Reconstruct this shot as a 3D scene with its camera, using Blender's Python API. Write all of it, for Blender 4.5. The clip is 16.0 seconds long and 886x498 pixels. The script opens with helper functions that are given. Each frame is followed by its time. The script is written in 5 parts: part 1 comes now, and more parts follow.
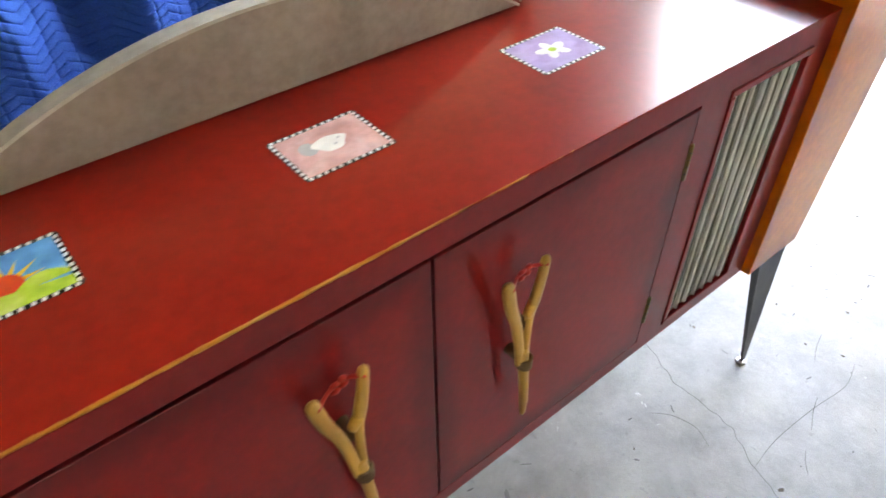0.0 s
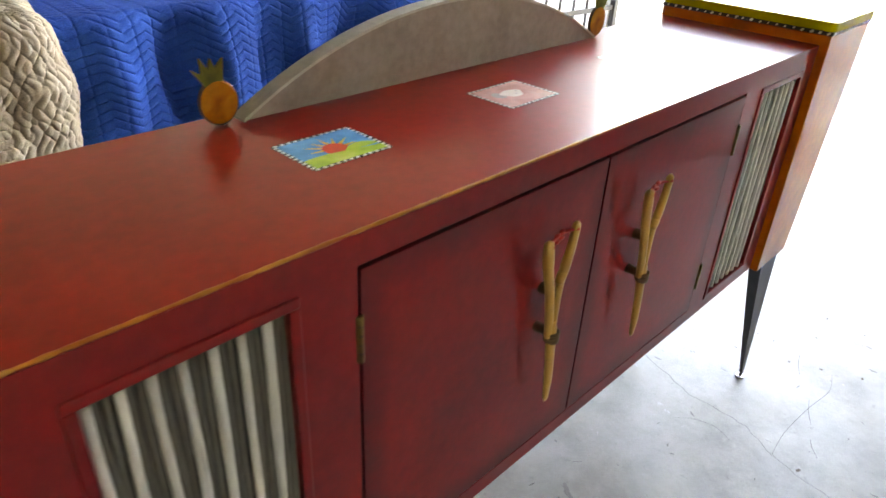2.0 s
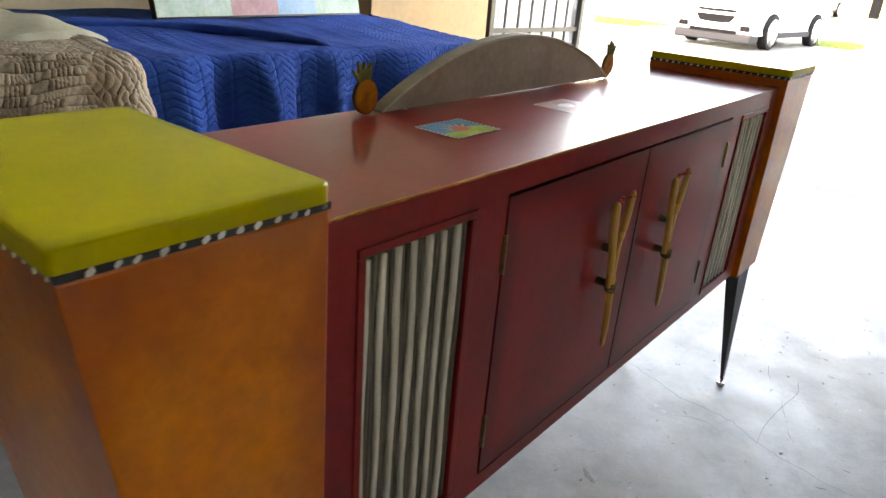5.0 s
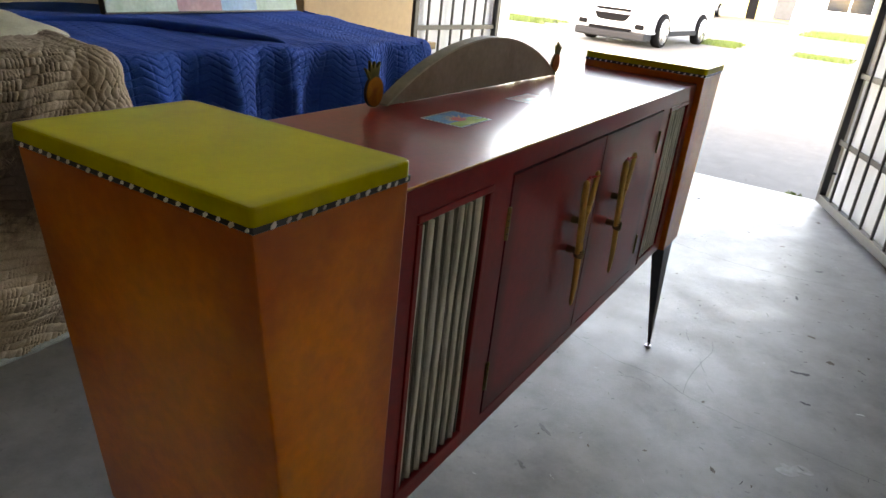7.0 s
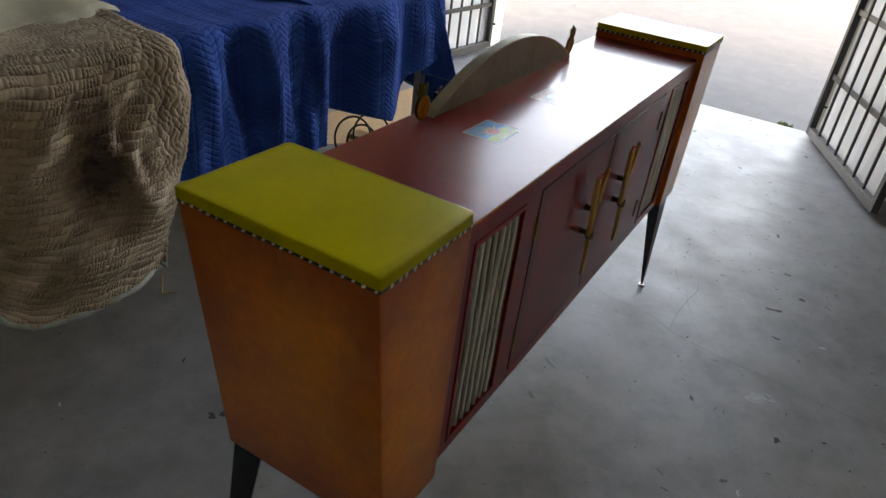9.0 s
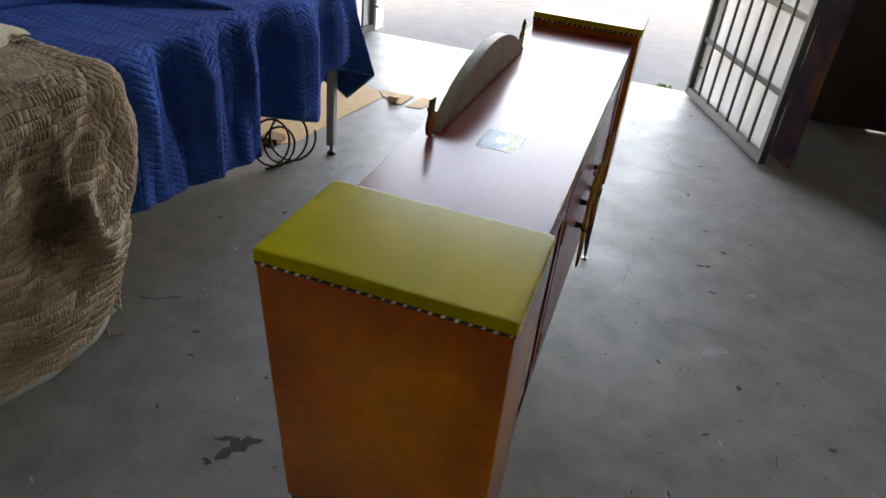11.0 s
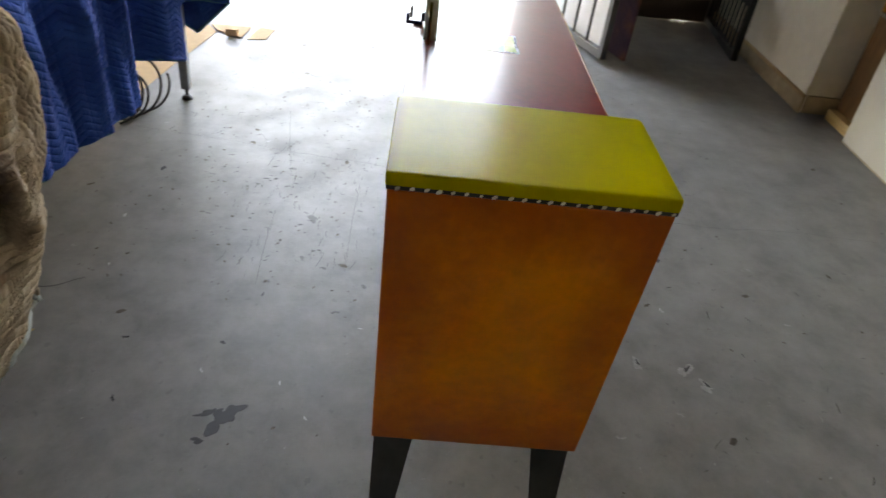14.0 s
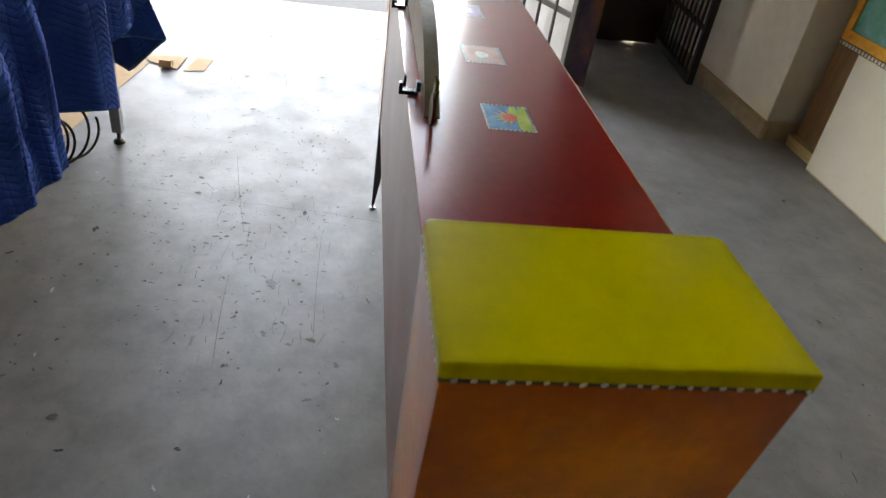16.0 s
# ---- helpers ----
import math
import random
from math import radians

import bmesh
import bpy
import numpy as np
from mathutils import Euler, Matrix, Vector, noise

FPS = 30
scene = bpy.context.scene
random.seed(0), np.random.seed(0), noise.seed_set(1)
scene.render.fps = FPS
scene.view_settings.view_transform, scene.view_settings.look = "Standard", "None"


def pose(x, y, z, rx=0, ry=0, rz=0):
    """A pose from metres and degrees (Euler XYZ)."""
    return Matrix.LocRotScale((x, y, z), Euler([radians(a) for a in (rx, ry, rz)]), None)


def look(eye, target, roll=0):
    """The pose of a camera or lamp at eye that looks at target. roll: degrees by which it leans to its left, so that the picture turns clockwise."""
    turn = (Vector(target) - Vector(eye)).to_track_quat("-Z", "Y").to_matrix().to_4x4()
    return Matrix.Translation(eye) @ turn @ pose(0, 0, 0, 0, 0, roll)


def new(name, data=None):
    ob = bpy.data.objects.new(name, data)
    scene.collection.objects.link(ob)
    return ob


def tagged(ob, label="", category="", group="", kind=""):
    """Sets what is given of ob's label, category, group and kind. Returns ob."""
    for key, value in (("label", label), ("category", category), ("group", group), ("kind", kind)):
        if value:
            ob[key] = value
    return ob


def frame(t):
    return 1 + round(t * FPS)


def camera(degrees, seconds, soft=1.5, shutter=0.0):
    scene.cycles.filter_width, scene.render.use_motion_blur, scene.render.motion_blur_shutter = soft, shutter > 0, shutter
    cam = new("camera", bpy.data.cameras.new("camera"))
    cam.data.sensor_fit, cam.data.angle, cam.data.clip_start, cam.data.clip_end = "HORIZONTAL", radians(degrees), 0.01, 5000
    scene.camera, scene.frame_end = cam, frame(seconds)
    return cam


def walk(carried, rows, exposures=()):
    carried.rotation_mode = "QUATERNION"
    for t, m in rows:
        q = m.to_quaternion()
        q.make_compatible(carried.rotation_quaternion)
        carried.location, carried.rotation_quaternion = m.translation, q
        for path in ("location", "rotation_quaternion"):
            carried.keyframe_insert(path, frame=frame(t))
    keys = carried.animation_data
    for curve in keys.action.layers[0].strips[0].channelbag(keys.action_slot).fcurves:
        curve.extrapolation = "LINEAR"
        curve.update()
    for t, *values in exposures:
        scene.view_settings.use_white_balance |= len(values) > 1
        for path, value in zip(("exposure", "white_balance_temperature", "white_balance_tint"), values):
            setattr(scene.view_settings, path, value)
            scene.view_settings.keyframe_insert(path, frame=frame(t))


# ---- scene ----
cam = camera(66.0, 16.0, shutter=0.5)
PATH = [
    (0, (-0.276, -0.365, 1.345), (0.641, 0.79, -0.006), -0.9),
    (0.5, (-0.384, -0.386, 1.307), (0.58, 0.825, 0.04), -0.5),
    (1, (-0.486, -0.385, 1.294), (0.582, 0.818, 0.106), 1.8),
    (1.5, (-0.607, -0.398, 1.274), (0.613, 0.801, 0.237), 3.2),
    (2, (-0.739, -0.41, 1.24), (0.521, 0.775, 0.235), 2.9),
    (2.5, (-0.829, -0.423, 1.215), (0.492, 0.753, 0.28), 2.8),
    (3, (-0.882, -0.438, 1.189), (0.475, 0.736, 0.305), 3.4),
    (3.5, (-0.946, -0.458, 1.17), (0.436, 0.715, 0.325), 4.6),
    (4, (-0.986, -0.462, 1.168), (0.418, 0.712, 0.361), 4.2),
    (4.2, (-1.001, -0.46, 1.17), (0.409, 0.716, 0.376), 4.2),
    (6.3, (-1.28, -0.415, 1.189), (0.27, 0.586, 0.417), 5.6),
    (6.5, (-1.302, -0.416, 1.192), (0.269, 0.554, 0.422), 5.9),
    (7, (-1.319, -0.414, 1.195), (0.28, 0.508, 0.425), 6.1),
    (7.5, (-1.347, -0.412, 1.233), (0.247, 0.485, 0.425), 6.8),
    (8, (-1.409, -0.427, 1.319), (0.169, 0.474, 0.482), 6.9),
    (8.5, (-1.474, -0.428, 1.396), (0.057, 0.41, 0.419), 7.6),
    (9, (-1.506, -0.394, 1.446), (0.009, 0.419, 0.423), 7.1),
    (9.2, (-1.517, -0.378, 1.459), (0.005, 0.415, 0.432), 7.3),
    (11.3, (-1.599, -0.043, 1.48), (0.035, 0.366, 0.401), 7.0),
    (11.5, (-1.602, -0.009, 1.469), (0.019, 0.364, 0.359), 7.6),
    (12, (-1.599, 0.064, 1.426), (-0.005, 0.341, 0.25), 7.6),
    (12.5, (-1.605, 0.13, 1.392), (-0.038, 0.432, 0.187), 6.5),
    (13, (-1.626, 0.198, 1.383), (-0.056, 0.442, 0.169), 6.6),
    (13.5, (-1.643, 0.249, 1.383), (-0.036, 0.351, 0.198), 6.0),
    (14, (-1.65, 0.308, 1.389), (-0.02, 0.199, 0.236), 7.5),
    (14.5, (-1.613, 0.353, 1.384), (0.024, 0.096, 0.263), 9.3),
    (15, (-1.546, 0.386, 1.384), (0.098, 0.111, 0.279), 9.2),
    (15.5, (-1.457, 0.405, 1.39), (0.184, 0.14, 0.277), 7.3),
    (16, (-1.366, 0.424, 1.396), (0.27, 0.141, 0.282), 8.9),
]
EXPOSURES = [
    (t, stops + 3.68, kelvin, 20)
    for t, stops, kelvin in ((0.0, 2.88, 10800), (1.0, 2.83, 10800), (2.0, 2.52, 10800), (3.5, 2.18, 11000), (6.5, 1.24, 11200), (8.0, 0.66, 11000), (8.5, 0.56, 11000), (9.0, 0.68, 11000), (11.5, 1.03, 11100), (12.5, 1.14, 11000), (13.5, 1.42, 11250), (14.5, 1.49, 11800), (16.0, 1.36, 11800))
]
walk(cam, [(t, look(eye, target, roll)) for t, eye, target, roll in PATH], EXPOSURES)

# ---------------------------------------------------------------- light
world = bpy.data.worlds.new("world")
scene.world = world
world.use_nodes = True
wn = world.node_tree
sky = wn.nodes.new("ShaderNodeTexSky")
sky.sky_type = "NISHITA"
sky.sun_disc = False
sky.sun_elevation, sky.sun_rotation = radians(58), radians(-60)
wn.links.new(sky.outputs[0], wn.nodes["Background"].inputs[0])
wn.nodes["Background"].inputs[1].default_value = 0.15
sun = new("sun", bpy.data.lights.new("sun", "SUN"))
sun.data.energy, sun.data.angle, sun.data.color = 0.4, radians(30), (1.0, 0.95, 0.88)
sun.matrix_world = look((-5.0, 3.0, 9.5), (0, 0, 0))

# ---------------------------------------------------------------- materials


class Mat:
    """A small builder of node materials, all at metre scale in object space."""

    def __init__(self, name, rough=0.5, metal=0.0, coat=0.0):
        self.m = bpy.data.materials.new(name)
        self.m.use_nodes = True
        self.t = self.m.node_tree
        self.b = self.t.nodes["Principled BSDF"]
        self.b.inputs["Roughness"].default_value = rough
        self.b.inputs["Metallic"].default_value = metal
        self.b.inputs["Coat Weight"].default_value = coat
        self.b.inputs["Coat Roughness"].default_value = 0.2
        self.co = self.t.nodes.new("ShaderNodeTexCoord").outputs["Object"]

    def node(self, kind, **put):
        n = self.t.nodes.new(kind)
        for k, v in put.items():
            n.inputs[k].default_value = v
        return n

    def link(self, a, b):
        self.t.links.new(a, b)

    def stretched(self, scale):
        n = self.node("ShaderNodeMapping")
        n.inputs["Scale"].default_value = scale
        self.link(self.co, n.inputs["Vector"])
        return n.outputs[0]

    def noise(self, scale, detail=4.0, rough=0.55, vector=None, distort=0.0):
        n = self.node("ShaderNodeTexNoise", Scale=scale, Detail=detail, Roughness=rough, Distortion=distort)
        self.link(vector or self.co, n.inputs["Vector"])
        return n.outputs[0]

    def ramp(self, value, stops):
        n = self.t.nodes.new("ShaderNodeValToRGB")
        e = n.color_ramp.elements
        while len(e) < len(stops):
            e.new(0.5)
        for k, (at, c) in zip(e, stops):
            k.position = at
            k.color = (*c, 1) if len(c) == 3 else c
        self.link(value, n.inputs[0])
        return n.outputs[0]

    def mix(self, factor, a, b, mode="MIX"):
        n = self.t.nodes.new("ShaderNodeMix")
        n.data_type, n.blend_type = "RGBA", mode
        for v, i in ((factor, 0), (a, 6), (b, 7)):
            if isinstance(v, bpy.types.NodeSocket):
                self.link(v, n.inputs[i])
            else:
                n.inputs[i].default_value = v if i == 0 else (*v, 1)
        return n.outputs[2]

    def math(self, op, a, b=0.0):
        n = self.t.nodes.new("ShaderNodeMath")
        n.operation = op
        for v, i in ((a, 0), (b, 1)):
            if isinstance(v, bpy.types.NodeSocket):
                self.link(v, n.inputs[i])
            else:
                n.inputs[i].default_value = v
        return n.outputs[0]

    def span(self, value, a, b, c, d):
        n = self.node("ShaderNodeMapRange")
        for i, v in enumerate((a, b, c, d)):
            n.inputs[i + 1].default_value = v
        self.link(value, n.inputs[0])
        return n.outputs[0]

    def color(self, socket):
        self.link(socket, self.b.inputs["Base Color"])
        return self

    def rough(self, socket):
        self.link(socket, self.b.inputs["Roughness"])
        return self

    def bump(self, height, strength=0.3, distance=0.002):
        n = self.node("ShaderNodeBump", Strength=strength, Distance=distance)
        self.link(height, n.inputs["Height"])
        self.link(n.outputs[0], self.b.inputs["Normal"])
        return self


def tint(c, f):
    return tuple(min(1.0, v * f) for v in c)


def painted(name, dark, mid, light, rough=0.3, coat=0.3, big=5.0, fine=60.0, bump=0.08, spec=0.12, glaze=None, grain_mix=0.25):
    """Hand-brushed, glazed paint: cloudy tone at two scales, faint brush relief."""
    m = Mat(name, rough, coat=coat)
    cloud = m.noise(big, 3, 0.5, distort=0.4)
    tone = m.ramp(cloud, [(0.3, dark), (0.5, mid), (0.7, light)])
    grain = m.noise(fine, 5, 0.6)
    tone = m.mix(grain_mix, tone, m.ramp(grain, [(0.35, tint(mid, 0.6)), (0.65, tint(mid, 1.35))]), "MIX")
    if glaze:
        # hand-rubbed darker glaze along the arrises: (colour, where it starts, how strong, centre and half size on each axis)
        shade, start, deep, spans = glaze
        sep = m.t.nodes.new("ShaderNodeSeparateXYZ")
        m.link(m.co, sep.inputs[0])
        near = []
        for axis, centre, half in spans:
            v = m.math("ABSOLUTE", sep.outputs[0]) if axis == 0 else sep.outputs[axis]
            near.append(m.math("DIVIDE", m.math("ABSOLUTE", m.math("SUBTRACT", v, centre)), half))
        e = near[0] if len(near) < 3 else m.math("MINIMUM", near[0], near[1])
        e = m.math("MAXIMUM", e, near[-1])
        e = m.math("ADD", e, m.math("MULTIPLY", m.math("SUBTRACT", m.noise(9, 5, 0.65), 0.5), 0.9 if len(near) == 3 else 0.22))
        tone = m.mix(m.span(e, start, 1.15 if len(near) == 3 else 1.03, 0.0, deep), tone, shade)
    m.color(tone)
    m.rough(m.span(m.noise(3.5, 2), 0.2, 0.8, rough - 0.04, rough + 0.06))
    m.b.inputs["Specular IOR Level"].default_value = spec
    m.b.inputs["Coat Roughness"].default_value = 0.15
    m.bump(m.noise(28, 3, 0.5), bump, 0.0015)
    return m.m


def plain(name, c, rough=0.6, metal=0.0, scale=40.0, vary=0.25, bump=0.15, distance=0.001):
    """A plain surface with grain, blotches and fine relief."""
    m = Mat(name, rough, metal)
    a, b = m.noise(scale, 5), m.noise(scale * 0.13, 3)
    t = m.mix(0.5, m.ramp(a, [(0.3, tint(c, 1 - vary)), (0.7, tint(c, 1 + vary))]), m.ramp(b, [(0.3, tint(c, 1 - vary)), (0.7, tint(c, 1 + vary))]))
    m.color(t)
    m.rough(m.span(b, 0.3, 0.7, max(0.05, rough - 0.08), min(1, rough + 0.08)))
    m.bump(a, bump, distance)
    return m.m


def wooden(name, c, axis=2, rough=0.55, scale=1.0):
    m = Mat(name, rough)
    s = [60 * scale] * 3
    s[axis] = 4 * scale
    g = m.noise(1.0, 6, 0.65, m.stretched(s), 0.6)
    t = m.ramp(g, [(0.25, tint(c, 0.55)), (0.5, c), (0.75, tint(c, 1.35))])
    t = m.mix(m.span(m.noise(4 * scale, 3), 0.4, 0.7, 0, 0.5), t, tint(c, 0.7))
    m.color(t)
    m.bump(g, 0.2, 0.001)
    return m.m


def quilted_cloth(name, dark, light, stain=None, crumple=0.0):
    m = Mat(name, 0.95)
    a = m.noise(8, 4)
    t = m.ramp(a, [(0.3, dark), (0.7, light)])
    f = m.noise(420, 3, 0.7)
    t = m.mix(0.35, t, m.ramp(f, [(0.3, tint(dark, 0.6)), (0.7, tint(light, 1.5))]))
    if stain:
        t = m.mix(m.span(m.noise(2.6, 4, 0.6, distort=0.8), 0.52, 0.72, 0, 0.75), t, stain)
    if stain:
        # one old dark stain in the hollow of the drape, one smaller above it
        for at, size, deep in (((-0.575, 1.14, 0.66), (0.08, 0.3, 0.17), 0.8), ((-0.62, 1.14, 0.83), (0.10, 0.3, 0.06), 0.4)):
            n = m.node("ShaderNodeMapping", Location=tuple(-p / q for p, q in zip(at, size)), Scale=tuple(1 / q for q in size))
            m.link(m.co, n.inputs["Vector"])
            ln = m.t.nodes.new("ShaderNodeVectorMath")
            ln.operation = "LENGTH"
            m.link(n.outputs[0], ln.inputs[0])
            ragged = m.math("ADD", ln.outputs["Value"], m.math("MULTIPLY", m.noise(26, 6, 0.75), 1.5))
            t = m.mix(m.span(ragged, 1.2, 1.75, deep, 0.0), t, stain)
    m.color(t)
    m.b.inputs["Specular IOR Level"].default_value = 0.2
    if crumple:
        wr = m.noise(95, 2, 0.5, distort=1.6)
        m.bump(m.math("ADD", m.math("MULTIPLY", f, 0.25), wr), crumple, 0.0022)
    else:
        m.bump(f, 0.5, 0.002)
    return m.m


def thin_sheet(name, c):
    """Milky plastic film that lets part of the daylight through."""
    m = Mat(name, 0.45)
    t = m.ramp(m.noise(5, 4), [(0.3, tint(c, 0.85)), (0.7, c)])
    m.color(t)
    glow = m.t.nodes.new("ShaderNodeBsdfTranslucent")
    m.link(t, glow.inputs[0])
    both = m.t.nodes.new("ShaderNodeMixShader")
    both.inputs[0].default_value = 0.12
    out = m.t.nodes["Material Output"]
    m.link(m.b.outputs[0], both.inputs[1])
    m.link(glow.outputs[0], both.inputs[2])
    m.link(both.outputs[0], out.inputs[0])
    return m.m


def concrete_floor():
    m = Mat("floor_concrete", 0.4)
    big = m.noise(0.9, 5, 0.6, distort=0.5)
    t = m.ramp(big, [(0.3, (0.152, 0.149, 0.143)), (0.5, (0.208, 0.205, 0.197)), (0.7, (0.268, 0.265, 0.256))])
    mid = m.noise(7, 6, 0.65)
    t = m.mix(0.45, t, m.ramp(mid, [(0.3, (0.09, 0.089, 0.086)), (0.7, (0.288, 0.282, 0.268))]))
    speck = m.ramp(m.noise(38, 3, 0.5), [(0.3, (1, 1, 1)), (0.335, (0, 0, 0))])
    t = m.mix(m.math("MULTIPLY", speck, 0.35), t, (0.09, 0.09, 0.09))
    pale = m.ramp(m.noise(19, 4, 0.6, distort=1.0), [(0.70, (0, 0, 0)), (0.74, (1, 1, 1))])
    t = m.mix(m.math("MULTIPLY", pale, 0.5), t, (0.5, 0.5, 0.49))
    # scuffs: thin strokes in two directions, only in patches
    for s, turn in (((3, 70, 1), 20), ((60, 4, 1), -15)):
        n = m.node("ShaderNodeMapping")
        n.inputs["Scale"].default_value = s
        n.inputs["Rotation"].default_value = (0, 0, radians(turn))
        m.link(m.co, n.inputs["Vector"])
        line = m.ramp(m.noise(1.0, 2, 0.5, n.outputs[0]), [(0.735, (0, 0, 0)), (0.76, (1, 1, 1))])
        patch = m.span(m.noise(1.7, 2), 0.5, 0.62, 0, 1)
        t = m.mix(m.math("MULTIPLY", m.math("MULTIPLY", line, patch), 0.5), t, (0.10, 0.10, 0.105))
    # thin worn clouds: paler, duller patches in the sealer at hand size
    worn = m.span(m.noise(7.5, 7, 0.74, distort=0.4), 0.46, 0.62, 0.0, 1.0)
    t = m.mix(m.math("MULTIPLY", worn, 0.34), t, (0.27, 0.266, 0.255))
    m.color(t)
    m.rough(m.math("ADD", m.span(m.noise(2.4, 5, 0.65), 0.3, 0.7, 0.34, 0.5), m.math("MULTIPLY", worn, 0.14)))
    m.b.inputs["Specular IOR Level"].default_value = 0.3
    m.bump(m.math("ADD", m.noise(34, 8, 0.7), m.math("MULTIPLY", m.noise(9, 4, 0.6), 1.1)), 0.24, 0.004)
    return m.m


def outdoor_ground():
    m = Mat("driveway_concrete", 0.85)
    t = m.ramp(m.noise(0.35, 6, 0.6, distort=0.6), [(0.3, (0.038, 0.0365, 0.033)), (0.7, (0.060, 0.057, 0.052))])
    t = m.mix(0.3, t, m.ramp(m.noise(6, 6, 0.7), [(0.3, (0.031, 0.029, 0.025)), (0.7, (0.098, 0.093, 0.084))]))
    m.color(t)
    m.bump(m.noise(40, 6, 0.7), 0.3, 0.006)
    return m.m


RED = painted("burgundy_paint", (0.185, 0.0085, 0.0055), (0.265, 0.0118, 0.006), (0.33, 0.0155, 0.0065), 0.3, 0.33, 3.4, spec=0.1)
DOOR = painted("burgundy_door_paint", (0.155, 0.0075, 0.0085), (0.215, 0.0102, 0.0105), (0.265, 0.013, 0.0115), 0.32, 0.42, 4.2, spec=0.14)
DOOR_LEAF = painted("smoky_edged_door_paint", (0.165, 0.0078, 0.0085), (0.23, 0.0108, 0.0105), (0.28, 0.0135, 0.0115), 0.32, 0.38, 4.2, spec=0.12, glaze=((0.035, 0.0035, 0.006), 0.80, 0.7, ((0, 0.206, 0.205), (2, 0.696, 0.217))))
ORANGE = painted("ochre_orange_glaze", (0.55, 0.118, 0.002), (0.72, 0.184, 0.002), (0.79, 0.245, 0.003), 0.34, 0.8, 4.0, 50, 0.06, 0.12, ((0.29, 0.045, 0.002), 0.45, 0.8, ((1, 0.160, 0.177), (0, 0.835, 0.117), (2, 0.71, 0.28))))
LIME = painted("lime_green_paint", (0.47, 0.43, 0.003), (0.58, 0.505, 0.003), (0.67, 0.56, 0.004), 0.36, 0.27, 5.0, 60, 0.06, 0.035, ((0.24, 0.2, 0.004), 0.90, 0.6, ((0, 0.835, 0.117), (1, 0.160, 0.180))), 0.07)
# Greyish mauve: glare on the back is mixed into this base colour.
BACKRED = painted("mauve_glare_paint", (0.2, 0.12, 0.11), (0.26, 0.16, 0.15), (0.3, 0.2, 0.18), 0.4, 0.2, 4)
GOLD_EDGE = painted("rubbed_ochre_edge", (0.22, 0.05, 0.01), (0.46, 0.17, 0.03), (0.6, 0.3, 0.08), 0.4, 0.1, 14)
TAUPE = painted("taupe_paint", (0.22, 0.185, 0.16), (0.3, 0.26, 0.23), (0.37, 0.33, 0.29), 0.5, 0.0, 6, 70)
ARCH_EDGE = painted("pale_grey_edge_paint", (0.32, 0.31, 0.27), (0.44, 0.43, 0.38), (0.52, 0.51, 0.45), 0.5, 0.0, 9, 60)
BLACK_PAINT = plain("black_paint", (0.012, 0.012, 0.012), 0.33)
WHITE_PAINT = plain("white_paint", (0.75, 0.74, 0.7), 0.36, vary=0.12)
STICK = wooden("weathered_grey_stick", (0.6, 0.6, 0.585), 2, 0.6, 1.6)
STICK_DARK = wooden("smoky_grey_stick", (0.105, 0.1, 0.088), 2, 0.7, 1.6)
BRASS = plain("aged_brass", (0.2, 0.135, 0.055), 0.38, 1.0, 80, 0.3)
STEEL = plain("dark_raw_steel", (0.055, 0.057, 0.06), 0.42, 0.6, 30, 0.35)
BRIGHT_STEEL = plain("zinc_steel", (0.45, 0.45, 0.45), 0.35, 0.9, 60, 0.2)
PEELED_WOOD = wooden("peeled_yellow_wood", (0.54, 0.285, 0.06), 2, 0.4)
RUBBER_RED = plain("red_rubber_band", (0.5, 0.025, 0.015), 0.45)
CORD = plain("brown_wrapping_cord", (0.13, 0.075, 0.035), 0.8, scale=200)
PINE_BODY = painted("pineapple_orange_paint", (0.26, 0.065, 0.008), (0.42, 0.14, 0.012), (0.54, 0.24, 0.025), 0.45, 0.1, 45)
PINE_LEAF = painted("pineapple_leaf_paint", (0.06, 0.07, 0.018), (0.13, 0.135, 0.028), (0.21, 0.2, 0.05), 0.45, 0.1, 25)
OUTLINE = plain("dark_brown_outline_paint", (0.06, 0.028, 0.012), 0.5)
CLAMP_BLUE = plain("dark_blue_clamp_enamel", (0.01, 0.02, 0.06), 0.3)
SKYBLUE = painted("sky_blue_paint", (0.04, 0.23, 0.45), (0.07, 0.34, 0.58), (0.16, 0.46, 0.66), 0.3, 0.2, 30)
GRASSGREEN = painted("hill_green_paint", (0.2, 0.36, 0.03), (0.4, 0.55, 0.06), (0.6, 0.68, 0.2), 0.3, 0.2, 28)
SUNRED = plain("sun_red_paint", (0.75, 0.06, 0.015), 0.35)
RAYYELLOW = plain("ray_yellow_paint", (0.85, 0.5, 0.03), 0.35)
PINK = painted("pale_pink_paint", (0.55, 0.25, 0.2), (0.7, 0.38, 0.33), (0.75, 0.5, 0.46), 0.3, 0.2, 26)
LAVENDER = painted("lavender_paint", (0.3, 0.2, 0.4), (0.42, 0.32, 0.55), (0.5, 0.42, 0.62), 0.3, 0.2, 26)
CREAM = plain("cream_white_paint", (0.75, 0.72, 0.65), 0.35, scale=90, vary=0.15)
GREY_SOFT = plain("soft_grey_paint", (0.45, 0.43, 0.4), 0.4)
WORN = plain("worn_pale_concrete", (0.3, 0.297, 0.288), 0.6, scale=60, vary=0.35, bump=0.3)
FLOOR = concrete_floor()
GROUND = outdoor_ground()
WALL = plain("cream_wall_paint", (0.74, 0.70, 0.61), 0.75, scale=14, vary=0.1, bump=0.25, distance=0.003)
